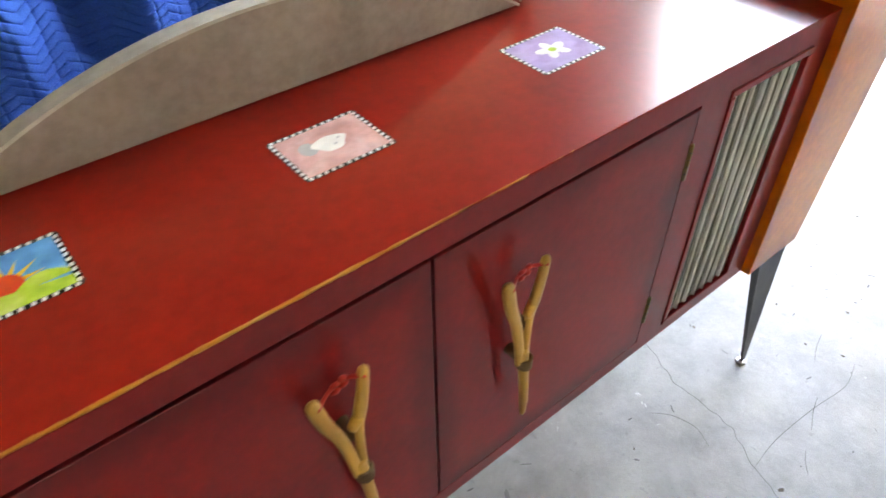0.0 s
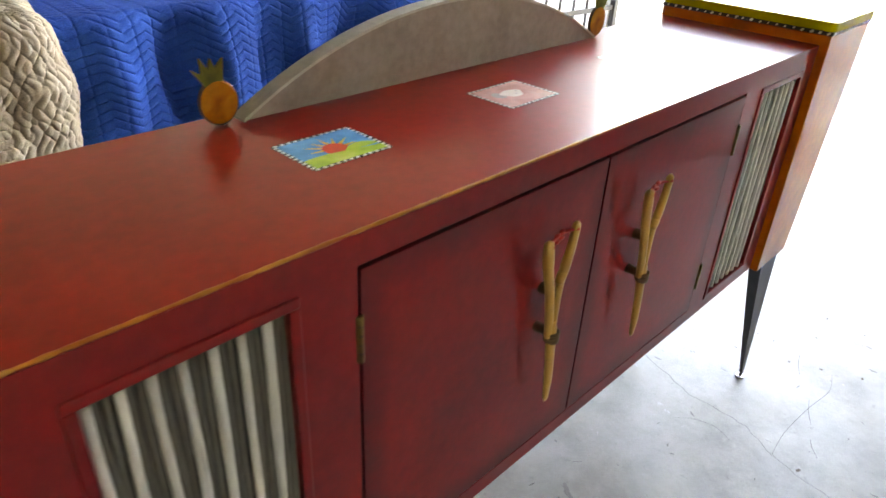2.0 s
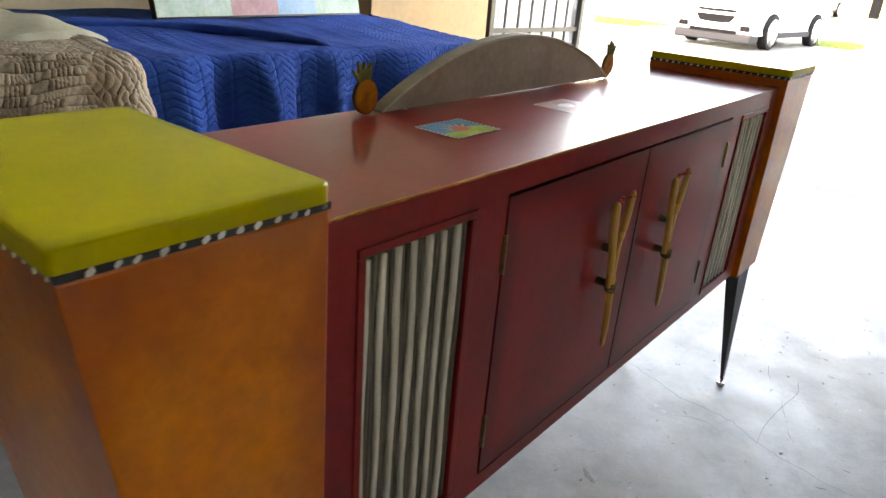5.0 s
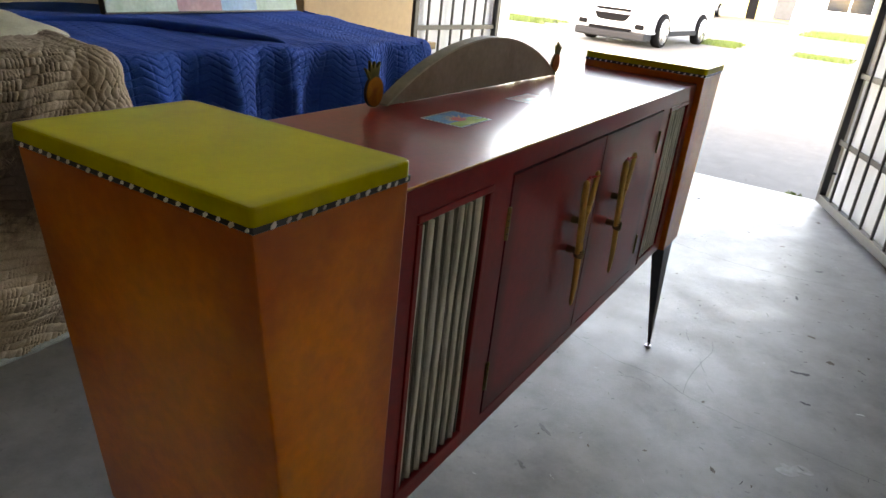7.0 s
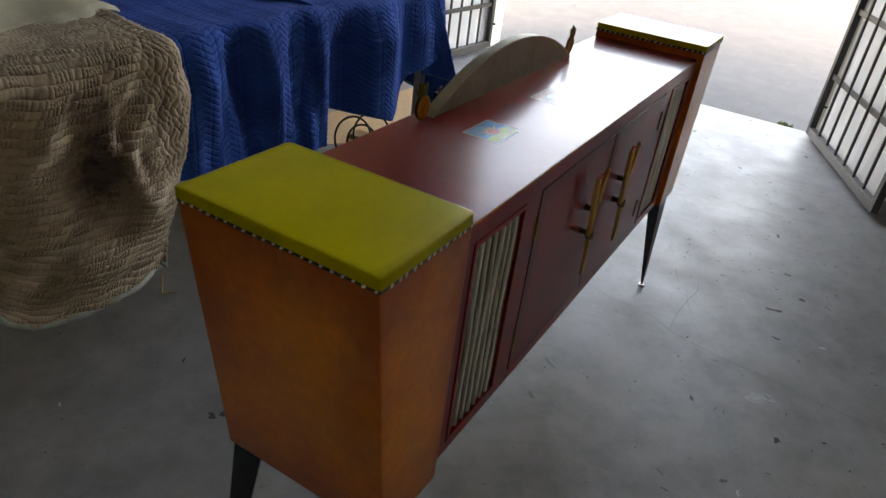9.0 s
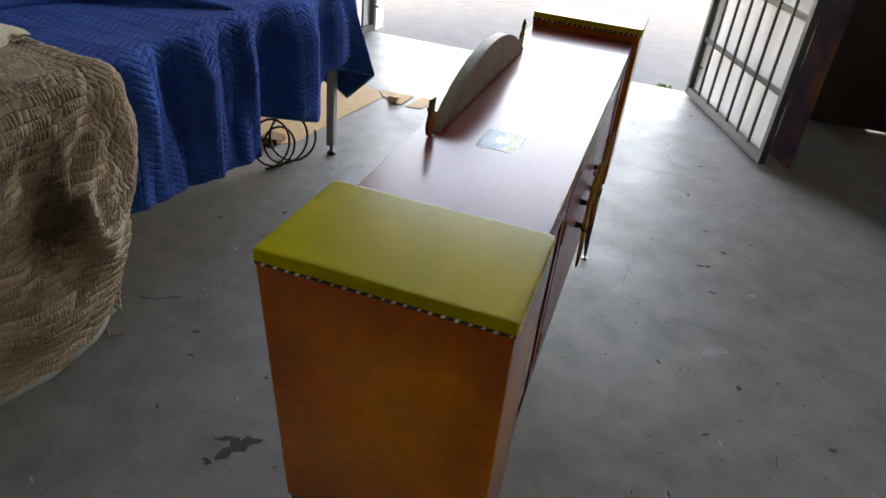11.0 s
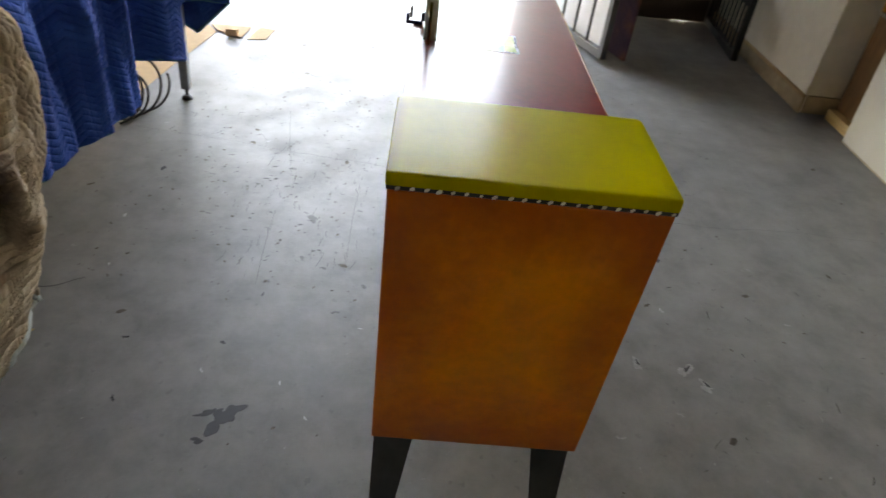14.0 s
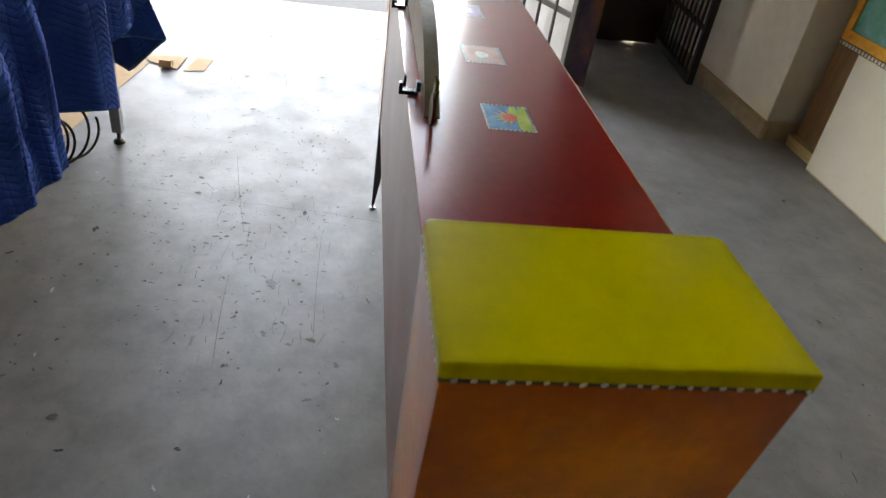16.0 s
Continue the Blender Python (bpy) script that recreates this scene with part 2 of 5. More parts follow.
WALL_TAN = plain("tan_wall_paint", (0.38, 0.31, 0.21), 0.75, scale=14, vary=0.1, bump=0.25, distance=0.003)
CEIL = plain("dark_grey_ceiling_board", (0.17, 0.16, 0.15), 0.8, scale=9, vary=0.08)
WALL_DARK = plain("bare_cream_blockwork", (0.53, 0.48, 0.4), 0.85, scale=10, vary=0.15, bump=0.4, distance=0.004)
TRIMWOOD = wooden("scuffed_pine_skirting", (0.42, 0.29, 0.15), 0, 0.6)
SKIRTING = plain("scuffed_cream_skirting", (0.34, 0.265, 0.17), 0.6, scale=14, vary=0.5, bump=0.4)
BROWNWOOD = wooden("stained_brown_board", (0.22, 0.115, 0.045), 2, 0.55)
PINEBAR = wooden("bare_pine_batten", (0.5, 0.34, 0.15), 0, 0.6)
PANEL = plain("off_white_panel", (0.5, 0.48, 0.41), 0.6, scale=8, vary=0.06, bump=0.05)
DOORBROWN = plain("dark_brown_door_paint", (0.03, 0.014, 0.011), 0.5, scale=12, vary=0.3)
GATE_BLACK = plain("black_gate_enamel", (0.014, 0.014, 0.015), 0.4, 0.2, 50, 0.4)
GATE_GREY = plain("grey_gate_frame_paint", (0.06, 0.062, 0.065), 0.45, 0.3, 40, 0.25)
SHEET = thin_sheet("white_plastic_sheet", (0.76, 0.77, 0.78))
BLUE = quilted_cloth("blue_quilted_cotton", (0.0035, 0.039, 0.205), (0.0075, 0.09, 0.39))
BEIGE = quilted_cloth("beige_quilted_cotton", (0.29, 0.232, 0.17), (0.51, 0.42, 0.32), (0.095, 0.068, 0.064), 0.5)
PALE_BIND = quilted_cloth("grey_teal_binding_cotton", (0.2, 0.24, 0.23), (0.42, 0.46, 0.44))
PALE_CLOTH = quilted_cloth("faded_pale_cotton", (0.36, 0.335, 0.245), (0.50, 0.475, 0.36), None, 0.5)
TEAL = quilted_cloth("teal_binding_cotton", (0.02, 0.12, 0.2), (0.04, 0.2, 0.3))
CARDBOARD = plain("brown_cardboard", (0.48, 0.31, 0.16), 0.8, scale=25, vary=0.14)
TUBE = plain("grey_enamelled_tube", (0.3, 0.31, 0.31), 0.4, 0.3, 40, 0.2)
TABLETOP = wooden("plywood_tabletop", (0.35, 0.22, 0.1), 0)
CABLE = plain("black_cable_rubber", (0.015, 0.015, 0.016), 0.5)
DARKSTAIN = plain("dried_dark_oil", (0.022, 0.022, 0.026), 0.55, scale=30, vary=0.5)
SCUFF = plain("grey_scuff_mark", (0.055, 0.055, 0.056), 0.7, scale=30, vary=0.5)
CHIP = plain("dusty_paint_flake", (0.45, 0.45, 0.43), 0.7, scale=90, vary=0.2)
STAIN = plain("soaked_grey_concrete", (0.10, 0.099, 0.097), 0.5, scale=60, vary=0.3, bump=0.2)
LITTER = plain("dry_leaf_litter", (0.09, 0.075, 0.06), 0.8, scale=90, vary=0.5)
def matt(name, c):
    """Dull dark plastic or rubber with almost no sheen."""
    m = plain(name, c, 0.9, vary=0.1)
    m.node_tree.nodes["Principled BSDF"].inputs["Specular IOR Level"].default_value = 0.06
    return m


CARWHITE = plain("white_car_paint", (0.48, 0.48, 0.49), 0.15, scale=4, vary=0.03, bump=0.0)
CARGREY = matt("grey_bumper_plastic", (0.024, 0.0245, 0.026))
CARDARK = matt("dark_grille_plastic", (0.006, 0.006, 0.0065))
TYRE = matt("tyre_rubber", (0.008, 0.008, 0.0085))
RIM = plain("silver_alloy_rim", (0.55, 0.55, 0.56), 0.3, 0.8)
GLASSDARK = plain("tinted_car_glass", (0.01, 0.012, 0.014), 0.05, vary=0.0, bump=0.0)
LAMPGLASS = plain("clear_lamp_glass", (0.5, 0.5, 0.52), 0.1, 0.3)
YELLOWWALL = plain("pale_yellow_render", (0.5, 0.42, 0.17), 0.85, scale=3, vary=0.06)
GRASS = plain("sunlit_grass_blades", (0.075, 0.115, 0.018), 0.7, scale=30, vary=0.4)
CANVAS_GREEN = painted("green_canvas_paint", (0.03, 0.16, 0.1), (0.06, 0.26, 0.2), (0.12, 0.3, 0.32), 0.5, 0.0, 7, 60, 0.2)
CANVAS_PALE = painted("pale_green_canvas_paint", (0.3, 0.45, 0.34), (0.45, 0.6, 0.5), (0.55, 0.66, 0.6), 0.5, 0.0, 9, 60, 0.2)
CANVAS_PINK = painted("dusty_pink_canvas_paint", (0.4, 0.2, 0.22), (0.5, 0.3, 0.32), (0.55, 0.38, 0.36), 0.5, 0.0, 9, 60, 0.2)
CANVAS_BLUE = painted("light_blue_canvas_paint", (0.2, 0.4, 0.55), (0.3, 0.5, 0.68), (0.4, 0.58, 0.7), 0.5, 0.0, 9, 60, 0.2)
FRAME_ORANGE = painted("orange_frame_paint", (0.45, 0.16, 0.02), (0.6, 0.26, 0.03), (0.66, 0.34, 0.05), 0.45, 0.1, 12)
BOARD_PURPLE = painted("purple_orange_board_paint", (0.05, 0.035, 0.09), (0.12, 0.07, 0.1), (0.42, 0.17, 0.03), 0.5, 0.0, 3.5)

# ---------------------------------------------------------------- mesh helpers


def part(name, bm, material, parent=None, label="", smooth=False):
    """Links a bmesh as one mesh object under a thing or part."""
    me = bpy.data.meshes.new(name)
    bmesh.ops.recalc_face_normals(bm, faces=bm.faces)
    if smooth:
        for f in bm.faces:
            f.smooth = True
    bm.to_mesh(me)
    bm.free()
    me.materials.append(material)
    ob = new(name, me)
    if parent is not None:
        ob.parent = parent
    if label:
        ob["label"] = label
    return ob


def empty(name, at=(0, 0, 0), rz=0.0):
    ob = new(name)
    ob.empty_display_size = 0.05
    ob.matrix_basis = pose(*at, 0, 0, rz)
    return ob


def soften(bm, width, segments=2):
    if width:
        bmesh.ops.bevel(bm, geom=list(bm.edges), offset=width, segments=segments, affect="EDGES", clamp_overlap=True, profile=0.6)
    return bm


def block(x0, x1, y0, y1, z0, z1, bevel=0.0, segments=2, bm=None):
    made = bmesh.new()
    bmesh.ops.create_cube(made, size=1.0)
    for v in made.verts:
        v.co = Vector((x0 + (v.co.x + 0.5) * (x1 - x0), y0 + (v.co.y + 0.5) * (y1 - y0), z0 + (v.co.z + 0.5) * (z1 - z0)))
    soften(made, bevel, segments)
    return join(bm, made) if bm is not None else made


def join(bm, other, m=None):
    """Adds other's mesh to bm."""
    me = bpy.data.meshes.new("tmp")
    if m is not None:
        other.transform(m)
    other.to_mesh(me)
    other.free()
    bm.from_mesh(me)
    bpy.data.meshes.remove(me)
    return bm


def prism(outline, a0, a1, axis="y", bevel=0.0, segments=2):
    """A solid from a closed outline. axis y: outline is (x, z); axis z: (x, y); axis x: (y, z)."""
    bm = bmesh.new()

    def place(p, a):
        return {"y": (p[0], a, p[1]), "z": (p[0], p[1], a), "x": (a, p[0], p[1])}[axis]

    low = [bm.verts.new(place(p, a0)) for p in outline]
    top = [bm.verts.new(place(p, a1)) for p in outline]
    bm.faces.new(low)
    bm.faces.new(top[::-1])
    for i in range(len(outline)):
        j = (i + 1) % len(outline)
        bm.faces.new((low[i], top[i], top[j], low[j]))
    bmesh.ops.recalc_face_normals(bm, faces=bm.faces)
    soften(bm, bevel, segments)
    return bm


def sweep(points, radii, sides=10, flat=1.0, bm=None):
    """A tube along points with a radius at each; flat squeezes it across y."""
    bm = bm or bmesh.new()
    pts = [Vector(p) for p in points]
    rings = []
    for i, p in enumerate(pts):
        d = (pts[min(i + 1, len(pts) - 1)] - pts[max(i - 1, 0)]).normalized()
        side = d.cross(Vector((0, 1, 0)))
        if side.length < 1e-3:
            side = d.cross(Vector((1, 0, 0)))
        side.normalize()
        up = side.cross(d).normalized()
        r = float(radii[i] if hasattr(radii, "__len__") else radii)
        rings.append([bm.verts.new(p + r * (math.cos(a) * side + flat * math.sin(a) * up)) for a in (2 * math.pi * k / sides for k in range(sides))])
    for a, b in zip(rings, rings[1:]):
        for k in range(sides):
            bm.faces.new((a[k], a[(k + 1) % sides], b[(k + 1) % sides], b[k]))
    bm.faces.new(rings[0][::-1])
    bm.faces.new(rings[-1])
    return bm


def lathe(profile, sides=24, bm=None):
    """Turned solid about z from (radius, z) pairs."""
    bm = bm or bmesh.new()
    rings = [[bm.verts.new((r * math.cos(2 * math.pi * k / sides), r * math.sin(2 * math.pi * k / sides), z)) for k in range(sides)] for r, z in profile]
    for a, b in zip(rings, rings[1:]):
        for k in range(sides):
            bm.faces.new((a[k], a[(k + 1) % sides], b[(k + 1) % sides], b[k]))
    bm.faces.new(rings[0][::-1])
    bm.faces.new(rings[-1])
    return bm


def smooth_line(points, n):
    """Catmull-Rom through points, n steps a span."""
    p = [Vector(points[0])] + [Vector(q) for q in points] + [Vector(points[-1])]
    out = []
    for i in range(1, len(p) - 2):
        for k in range(n):
            t = k / n
            a, b, c, d = p[i - 1 : i + 3]
            out.append(0.5 * (2 * b + (c - a) * t + (2 * a - 5 * b + 4 * c - d) * t * t + (3 * b - a - 3 * c + d) * t**3))
    return out + [p[-2]]


def grid_sheet(name, xyz, material, parent=None, thick=0.0, label=""):
    """A smooth sheet from an array (rows, columns, 3)."""
    r, c = xyz.shape[:2]
    idx = np.arange(r * c).reshape(r, c)
    faces = np.stack([idx[:-1, :-1], idx[:-1, 1:], idx[1:, 1:], idx[1:, :-1]], -1).reshape(-1, 4)
    me = bpy.data.meshes.new(name)
    me.from_pydata(xyz.reshape(-1, 3).tolist(), [], faces.tolist())
    me.polygons.foreach_set("use_smooth", [True] * len(me.polygons))
    me.materials.append(material)
    ob = new(name, me)
    if parent is not None:
        ob.parent = parent
    if label:
        ob["label"] = label
    if thick:
        s = ob.modifiers.new("thickness", "SOLIDIFY")
        s.thickness, s.offset = thick, -1
    return ob


# ---------------------------------------------------------------- the room
X_DOOR, Y_RIGHT, Y_LEFT, X_BACK, Z_CEIL = 3.68, -2.06, 3.0, -4.2, 4.6
JAMB_R, JAMB_L, HEAD = -0.345, 2.2, 3.6


def structure(name, bm, material, label):
    return tagged(part(name, bm, material), label, "", "", "structure")


structure("ground", block(-250, 250, -250, 250, -0.6, -0.06), GROUND, "sunlit pale concrete driveway reaching into the distance")
floor = structure("floor", block(X_BACK - 0.2, X_DOOR, Y_RIGHT - 0.2, Y_LEFT + 0.2, -0.3, 0.0, 0.008, 2), FLOOR, "worn sealed grey concrete workshop floor with scuffs")
structure("ceiling", block(X_BACK - 0.2, X_DOOR + 0.2, Y_RIGHT - 0.2, Y_LEFT + 0.2, Z_CEIL, Z_CEIL + 0.2), CEIL, "plain dark grey ceiling")
structure("wall_south", block(X_BACK - 0.2, X_DOOR + 0.2, Y_RIGHT - 0.2, Y_RIGHT, 0, Z_CEIL), WALL, "cream painted workshop wall")
structure("wall_north", block(X_BACK - 0.2, X_DOOR + 0.2, Y_LEFT, Y_LEFT + 0.2, 0, Z_CEIL), WALL_TAN, "tan painted workshop wall")
structure("wall_west", block(X_BACK - 0.2, X_BACK, Y_RIGHT, Y_LEFT, 0, Z_CEIL), WALL_DARK, "bare cream blockwork wall")
w = block(X_DOOR - 0.02, X_DOOR + 0.2, JAMB_L, Y_LEFT, 0, Z_CEIL, 0.004)
block(X_DOOR - 0.02, X_DOOR + 0.2, -0.60, JAMB_R, 0, Z_CEIL, 0.004, bm=w)
block(X_DOOR - 0.02, X_DOOR + 0.2, Y_RIGHT, -1.74, 0, Z_CEIL, 0.004, bm=w)
block(X_DOOR - 0.02, X_DOOR + 0.2, -1.739, -0.601, 2.2, Z_CEIL, 0.004, bm=w)
# Unseen jamb blocks, added to stop daylight leaking round the closed door.
for ya, yb in ((-0.548, -0.50), (-1.90, -1.852)):
    block(3.54, X_DOOR - 0.0205, ya, yb, 0, Z_CEIL, 0.004, bm=w)
block(X_DOOR - 0.02, X_DOOR + 0.2, JAMB_R - 0.01, JAMB_L + 0.01, HEAD, Z_CEIL, 0.004, bm=w)
structure("wall_east", w, WALL, "cream wall round the wide open garage doorway")

# the pillar against the right-hand wall, with its skirting
structure("pillar", block(1.975, 3.535, Y_RIGHT - 0.02, -1.838, 0, Z_CEIL, 0.006), WALL, "cream plastered pillar with scuffed corner")
structure("baseboard", block(1.962, 3.535, -1.8375, -1.822, 0.0, 0.088, 0.003), SKIRTING, "scuffed pale skirting board along the pillar")
structure("trim", block(1.962, 3.535, -1.8375, -1.817, 0.0885, 0.106, 0.004), TRIMWOOD, "unpainted pine ledge on top of the skirting")
structure("baseboard", block(1.957, 1.9745, Y_RIGHT, -1.846, 0.004, 0.105, 0.003), SKIRTING, "dirty pale skirting return on the pillar's side")

# ---------------------------------------------------------------- the sideboard
TOP, BACK, BOT = 0.9525, 0.335, 0.449
BAND, LID, CROWN = 0.9715, 0.979, 0.9965


def tower_outline(s, z0, z1, grow=0.0):
    """Front outline of an end tower, wide at the top, for the side s."""

    def at(x_top, x_bot, z):
        return x_bot + (x_top - x_bot) * (z - 0.445) / (CROWN - 0.445)

    it, ot, ib, ob = 0.7195, 0.950, 0.725, 0.887
    return [(s * (at(it, ib, z0) - grow), z0), (s * (at(ot, ob, z0) + grow), z0), (s * (at(ot, ob, z1) + grow), z1), (s * (at(it, ib, z1) - grow), z1)]


X_LID = (0.7195, 0.949)


def end_tower(parent, s):
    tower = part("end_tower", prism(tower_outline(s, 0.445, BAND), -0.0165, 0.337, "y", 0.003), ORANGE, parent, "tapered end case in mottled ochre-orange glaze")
    part("dotted_band", prism(tower_outline(s, BAND, LID, 0.0008), -0.018, 0.3385, "y", 0.0008, 1), BLACK_PAINT, tower, "black band with hand-painted white dots")
    dots = bmesh.new()
    rnd = random.Random(5 + s)

    def dot(x, y, nx, ny):
        r = rnd.uniform(0.0021, 0.0037)
        z = 0.5 * (BAND + LID) + rnd.uniform(-0.0006, 0.0006)
        tx, ty = -ny, nx
        ring = []
        for k in range(6):
            a = 2 * math.pi * k / 6 + rnd.uniform(-0.3, 0.3)
            u, v = r * math.cos(a) + 0.5 * r * math.sin(a), r * math.sin(a)
            ring.append((x + tx * u, y + ty * u, z + v))
        low = [dots.verts.new((p[0], p[1], p[2])) for p in ring]
        top = [dots.verts.new((p[0] + 0.0008 * nx, p[1] + 0.0008 * ny, p[2])) for p in ring]
        dots.faces.new(top)
        for k in range(6):
            dots.faces.new((low[k], low[(k + 1) % 6], top[(k + 1) % 6], top[k]))

    for k in range(21):
        y = -0.011 + 0.0167 * k + rnd.uniform(-0.002, 0.002)
        band = tower_outline(s, 0.975, 0.9751, 0.0008)
        dot(band[1][0], y, s, 0)
        dot(band[0][0], y, -s, 0)
    for k in range(13):
        x = X_LID[0] + 0.009 + 0.0163 * k + rnd.uniform(-0.002, 0.002)
        dot(s * x, -0.0181, 0, -1)
        dot(s * x, 0.3386, 0, 1)
    part("white_dots", dots, WHITE_PAINT, tower, "row of hand-painted white dots")["kind"] = "stuff"
    # lid: rounded corners, softened rim
    x0, x1, y0, y1 = X_LID[0] - 0.0015, X_LID[1] + 0.0015, -0.0195, 0.3395
    r_out, r_in = 0.0055, 0.013
    ring = []
    for cx, cy, a0, r in ((x1 - r_out, y1 - r_out, 0, r_out), (x0 + r_in, y1 - r_in, 90, r_in), (x0 + r_in, y0 + r_in, 180, r_in), (x1 - r_out, y0 + r_out, 270, r_out)):
        ring += [(s * (cx + r * math.cos(radians(a0 + 18 * k))), cy + r * math.sin(radians(a0 + 18 * k))) for k in range(6)]
    lid = prism(ring, LID, CROWN, "z")
    rim = [e for e in lid.edges if min(v.co.z for v in e.verts) > CROWN - 1e-4]
    bmesh.ops.bevel(lid, geom=rim, offset=0.004, segments=3, affect="EDGES", profile=0.6)
    part("lid", lid, LIME, tower, "lime-green painted lid with rounded edges")
    return tower


def steel_leg(parent, sx, y_out, y_in):
    """Folded steel leg: two tapering plates that meet at the outer corner, on a round glide."""
    bm = bmesh.new()
    top_z, foot_z = 0.4455, 0.012
    xo_t, xi_t, xo_b, xi_b = sx * 0.879, sx * 0.783, sx * 0.946, sx * 0.933
    dy = 1 if y_in > y_out else -1
    yb = y_out + dy * 0.010
    quads = [
        # outer plate (in the end face)
        ([(xo_t, y_out, top_z), (xo_t, y_in, top_z), (xo_b, yb, foot_z), (xo_b, y_out, foot_z)], Vector((-sx * 0.003, 0, 0))),
        # front or back plate
        ([(xo_t, y_out, top_z), (xi_t, y_out, top_z), (xi_b, y_out, foot_z), (xo_b, y_out, foot_z)], Vector((0, dy * 0.003, 0))),
    ]
    for ring, off in quads:
        a = [bm.verts.new(p) for p in ring]
        b = [bm.verts.new(Vector(p) + off) for p in ring]
        bm.faces.new(a)
        bm.faces.new(b[::-1])
        for k in range(4):
            bm.faces.new((a[k], a[(k + 1) % 4], b[(k + 1) % 4], b[k]))
    leg = part("leg", bm, STEEL, parent, "tapered dark folded-steel leg")
    glide = lathe([(0.005, 0.014), (0.005, 0.007), (0.011, 0.006), (0.0125, 0.003), (0.0125, 0.0)], 16)
    glide.transform(pose(sx * 0.940, y_out + dy * 0.005, 0))
    part("foot_glide", glide, BRIGHT_STEEL, leg, "small round metal glide")
    return leg


def slingshot(parent, x, flip):
    """A forked-branch door pull on two stubby posts, with a red band between its tips."""
    rnd = random.Random(3 if flip else 8)
    y = -0.0245
    dx = x
    lift = Matrix.Translation((0, 0, -0.014 if flip else -0.010))
    stem = smooth_line([(dx + 0.005, y, 0.735), (dx + 0.007, y, 0.72), (dx + 0.010, y - 0.001, 0.69), (dx + 0.014, y - 0.002, 0.64), (dx + 0.017, y - 0.001, 0.592)], 5)
    radii = np.interp(np.linspace(0, 1, len(stem)), [0, 0.2, 0.5, 0.8, 0.95, 1], [0.0075, 0.0088, 0.0072, 0.0064, 0.0042, 0.0012])
    pull = part("slingshot_pull", sweep(stem, radii, 12, 0.85), PEELED_WOOD, parent, "forked yellow peeled-wood slingshot used as door pull", True)
    left = smooth_line([(dx + 0.003, y, 0.712), (dx - 0.003, y, 0.755), (dx - 0.010, y, 0.79), (dx - 0.0225, y - 0.002, 0.828), (dx - 0.031, y - 0.004, 0.868)], 6)
    rl = np.interp(np.linspace(0, 1, len(left)), [0, 0.3, 0.55, 0.85, 0.96, 1], [0.0066, 0.0066, 0.0070, 0.0078, 0.007, 0.002])
    part("left_prong", sweep(left, rl, 12, 0.85), PEELED_WOOD, pull, "", True)
    right = smooth_line([(dx + 0.010, y, 0.712), (dx + 0.0105, y, 0.755), (dx + 0.012, y, 0.79), (dx + 0.016, y - 0.002, 0.82), (dx + 0.0205, y - 0.003, 0.845), (dx + 0.0235, y - 0.004, 0.876)], 6)
    rr = np.interp(np.linspace(0, 1, len(right)), [0, 0.3, 0.45, 0.55, 0.85, 0.96, 1], [0.0052, 0.0052, 0.0058, 0.0072, 0.0062, 0.0062, 0.002])
    part("right_prong", sweep(right, rr, 12, 0.85), PEELED_WOOD, pull, "", True)
    knot = sweep(smooth_line([(dx + 0.013, y - 0.001, 0.806), (dx + 0.005, y - 0.003, 0.799), (dx + 0.0005, y - 0.004, 0.796)], 4), [0.0062, 0.0064, 0.0062, 0.0060, 0.0058, 0.0056, 0.005, 0.004, 0.0015], 10)
    part("branch_stub", knot, PEELED_WOOD, pull, "cut stub of a side twig", True)
    band = smooth_line([(dx - 0.028, y - 0.009, 0.861), (dx - 0.012, y + 0.004, 0.856), (dx + 0.002, y + 0.007, 0.858), (dx + 0.012, y + 0.002, 0.864), (dx + 0.0225, y - 0.009, 0.868)], 5)
    part("rubber_band", sweep(band, 0.0021, 8), RUBBER_RED, pull, "red rubber band between the prongs", True)
    ring = bmesh.new()
    for z in (0.862, 0.853):
        for px, pz in ((dx - 0.003, z), (dx + 0.006, z + 0.003)):
            b = bmesh.new()
            bmesh.ops.create_icosphere(b, subdivisions=2, radius=0.0034)
            for v in b.verts:
                v.co *= 1 + rnd.uniform(-0.12, 0.12)
            b.transform(Matrix.Diagonal((1.5, 0.8, 0.8, 1)))
            join(ring, b, pose(px, y + 0.004, pz))
    part("red_knot", ring, RUBBER_RED, pull, "knotted red rubber pouch", True)
    wrap = bmesh.new()
    for k in range(4):
        z = 0.705 + 0.0036 * k
        pts = [(dx + 0.009 + 0.0090 * math.cos(a), y - 0.001 + 0.0086 * math.sin(a), z + 0.0012 * math.sin(a + k)) for a in np.linspace(0, 2 * math.pi, 17)]
        sweep(pts, 0.0022, 6, bm=wrap)
    part("cord_wrapping", wrap, CORD, pull, "dark cord wound round the stem", True)
    for z in (0.776, 0.715):
        post = sweep([(dx + 0.006, -0.001, z), (dx + 0.006, -0.013, z), (dx + 0.007, y, z)], [0.0075, 0.0065, 0.0065], 12)
        part("mounting_post", post, CORD, pull, "short dark mounting post", True)
    for o in (pull, *pull.children_recursive):
        o.data.transform(lift)
    return pull


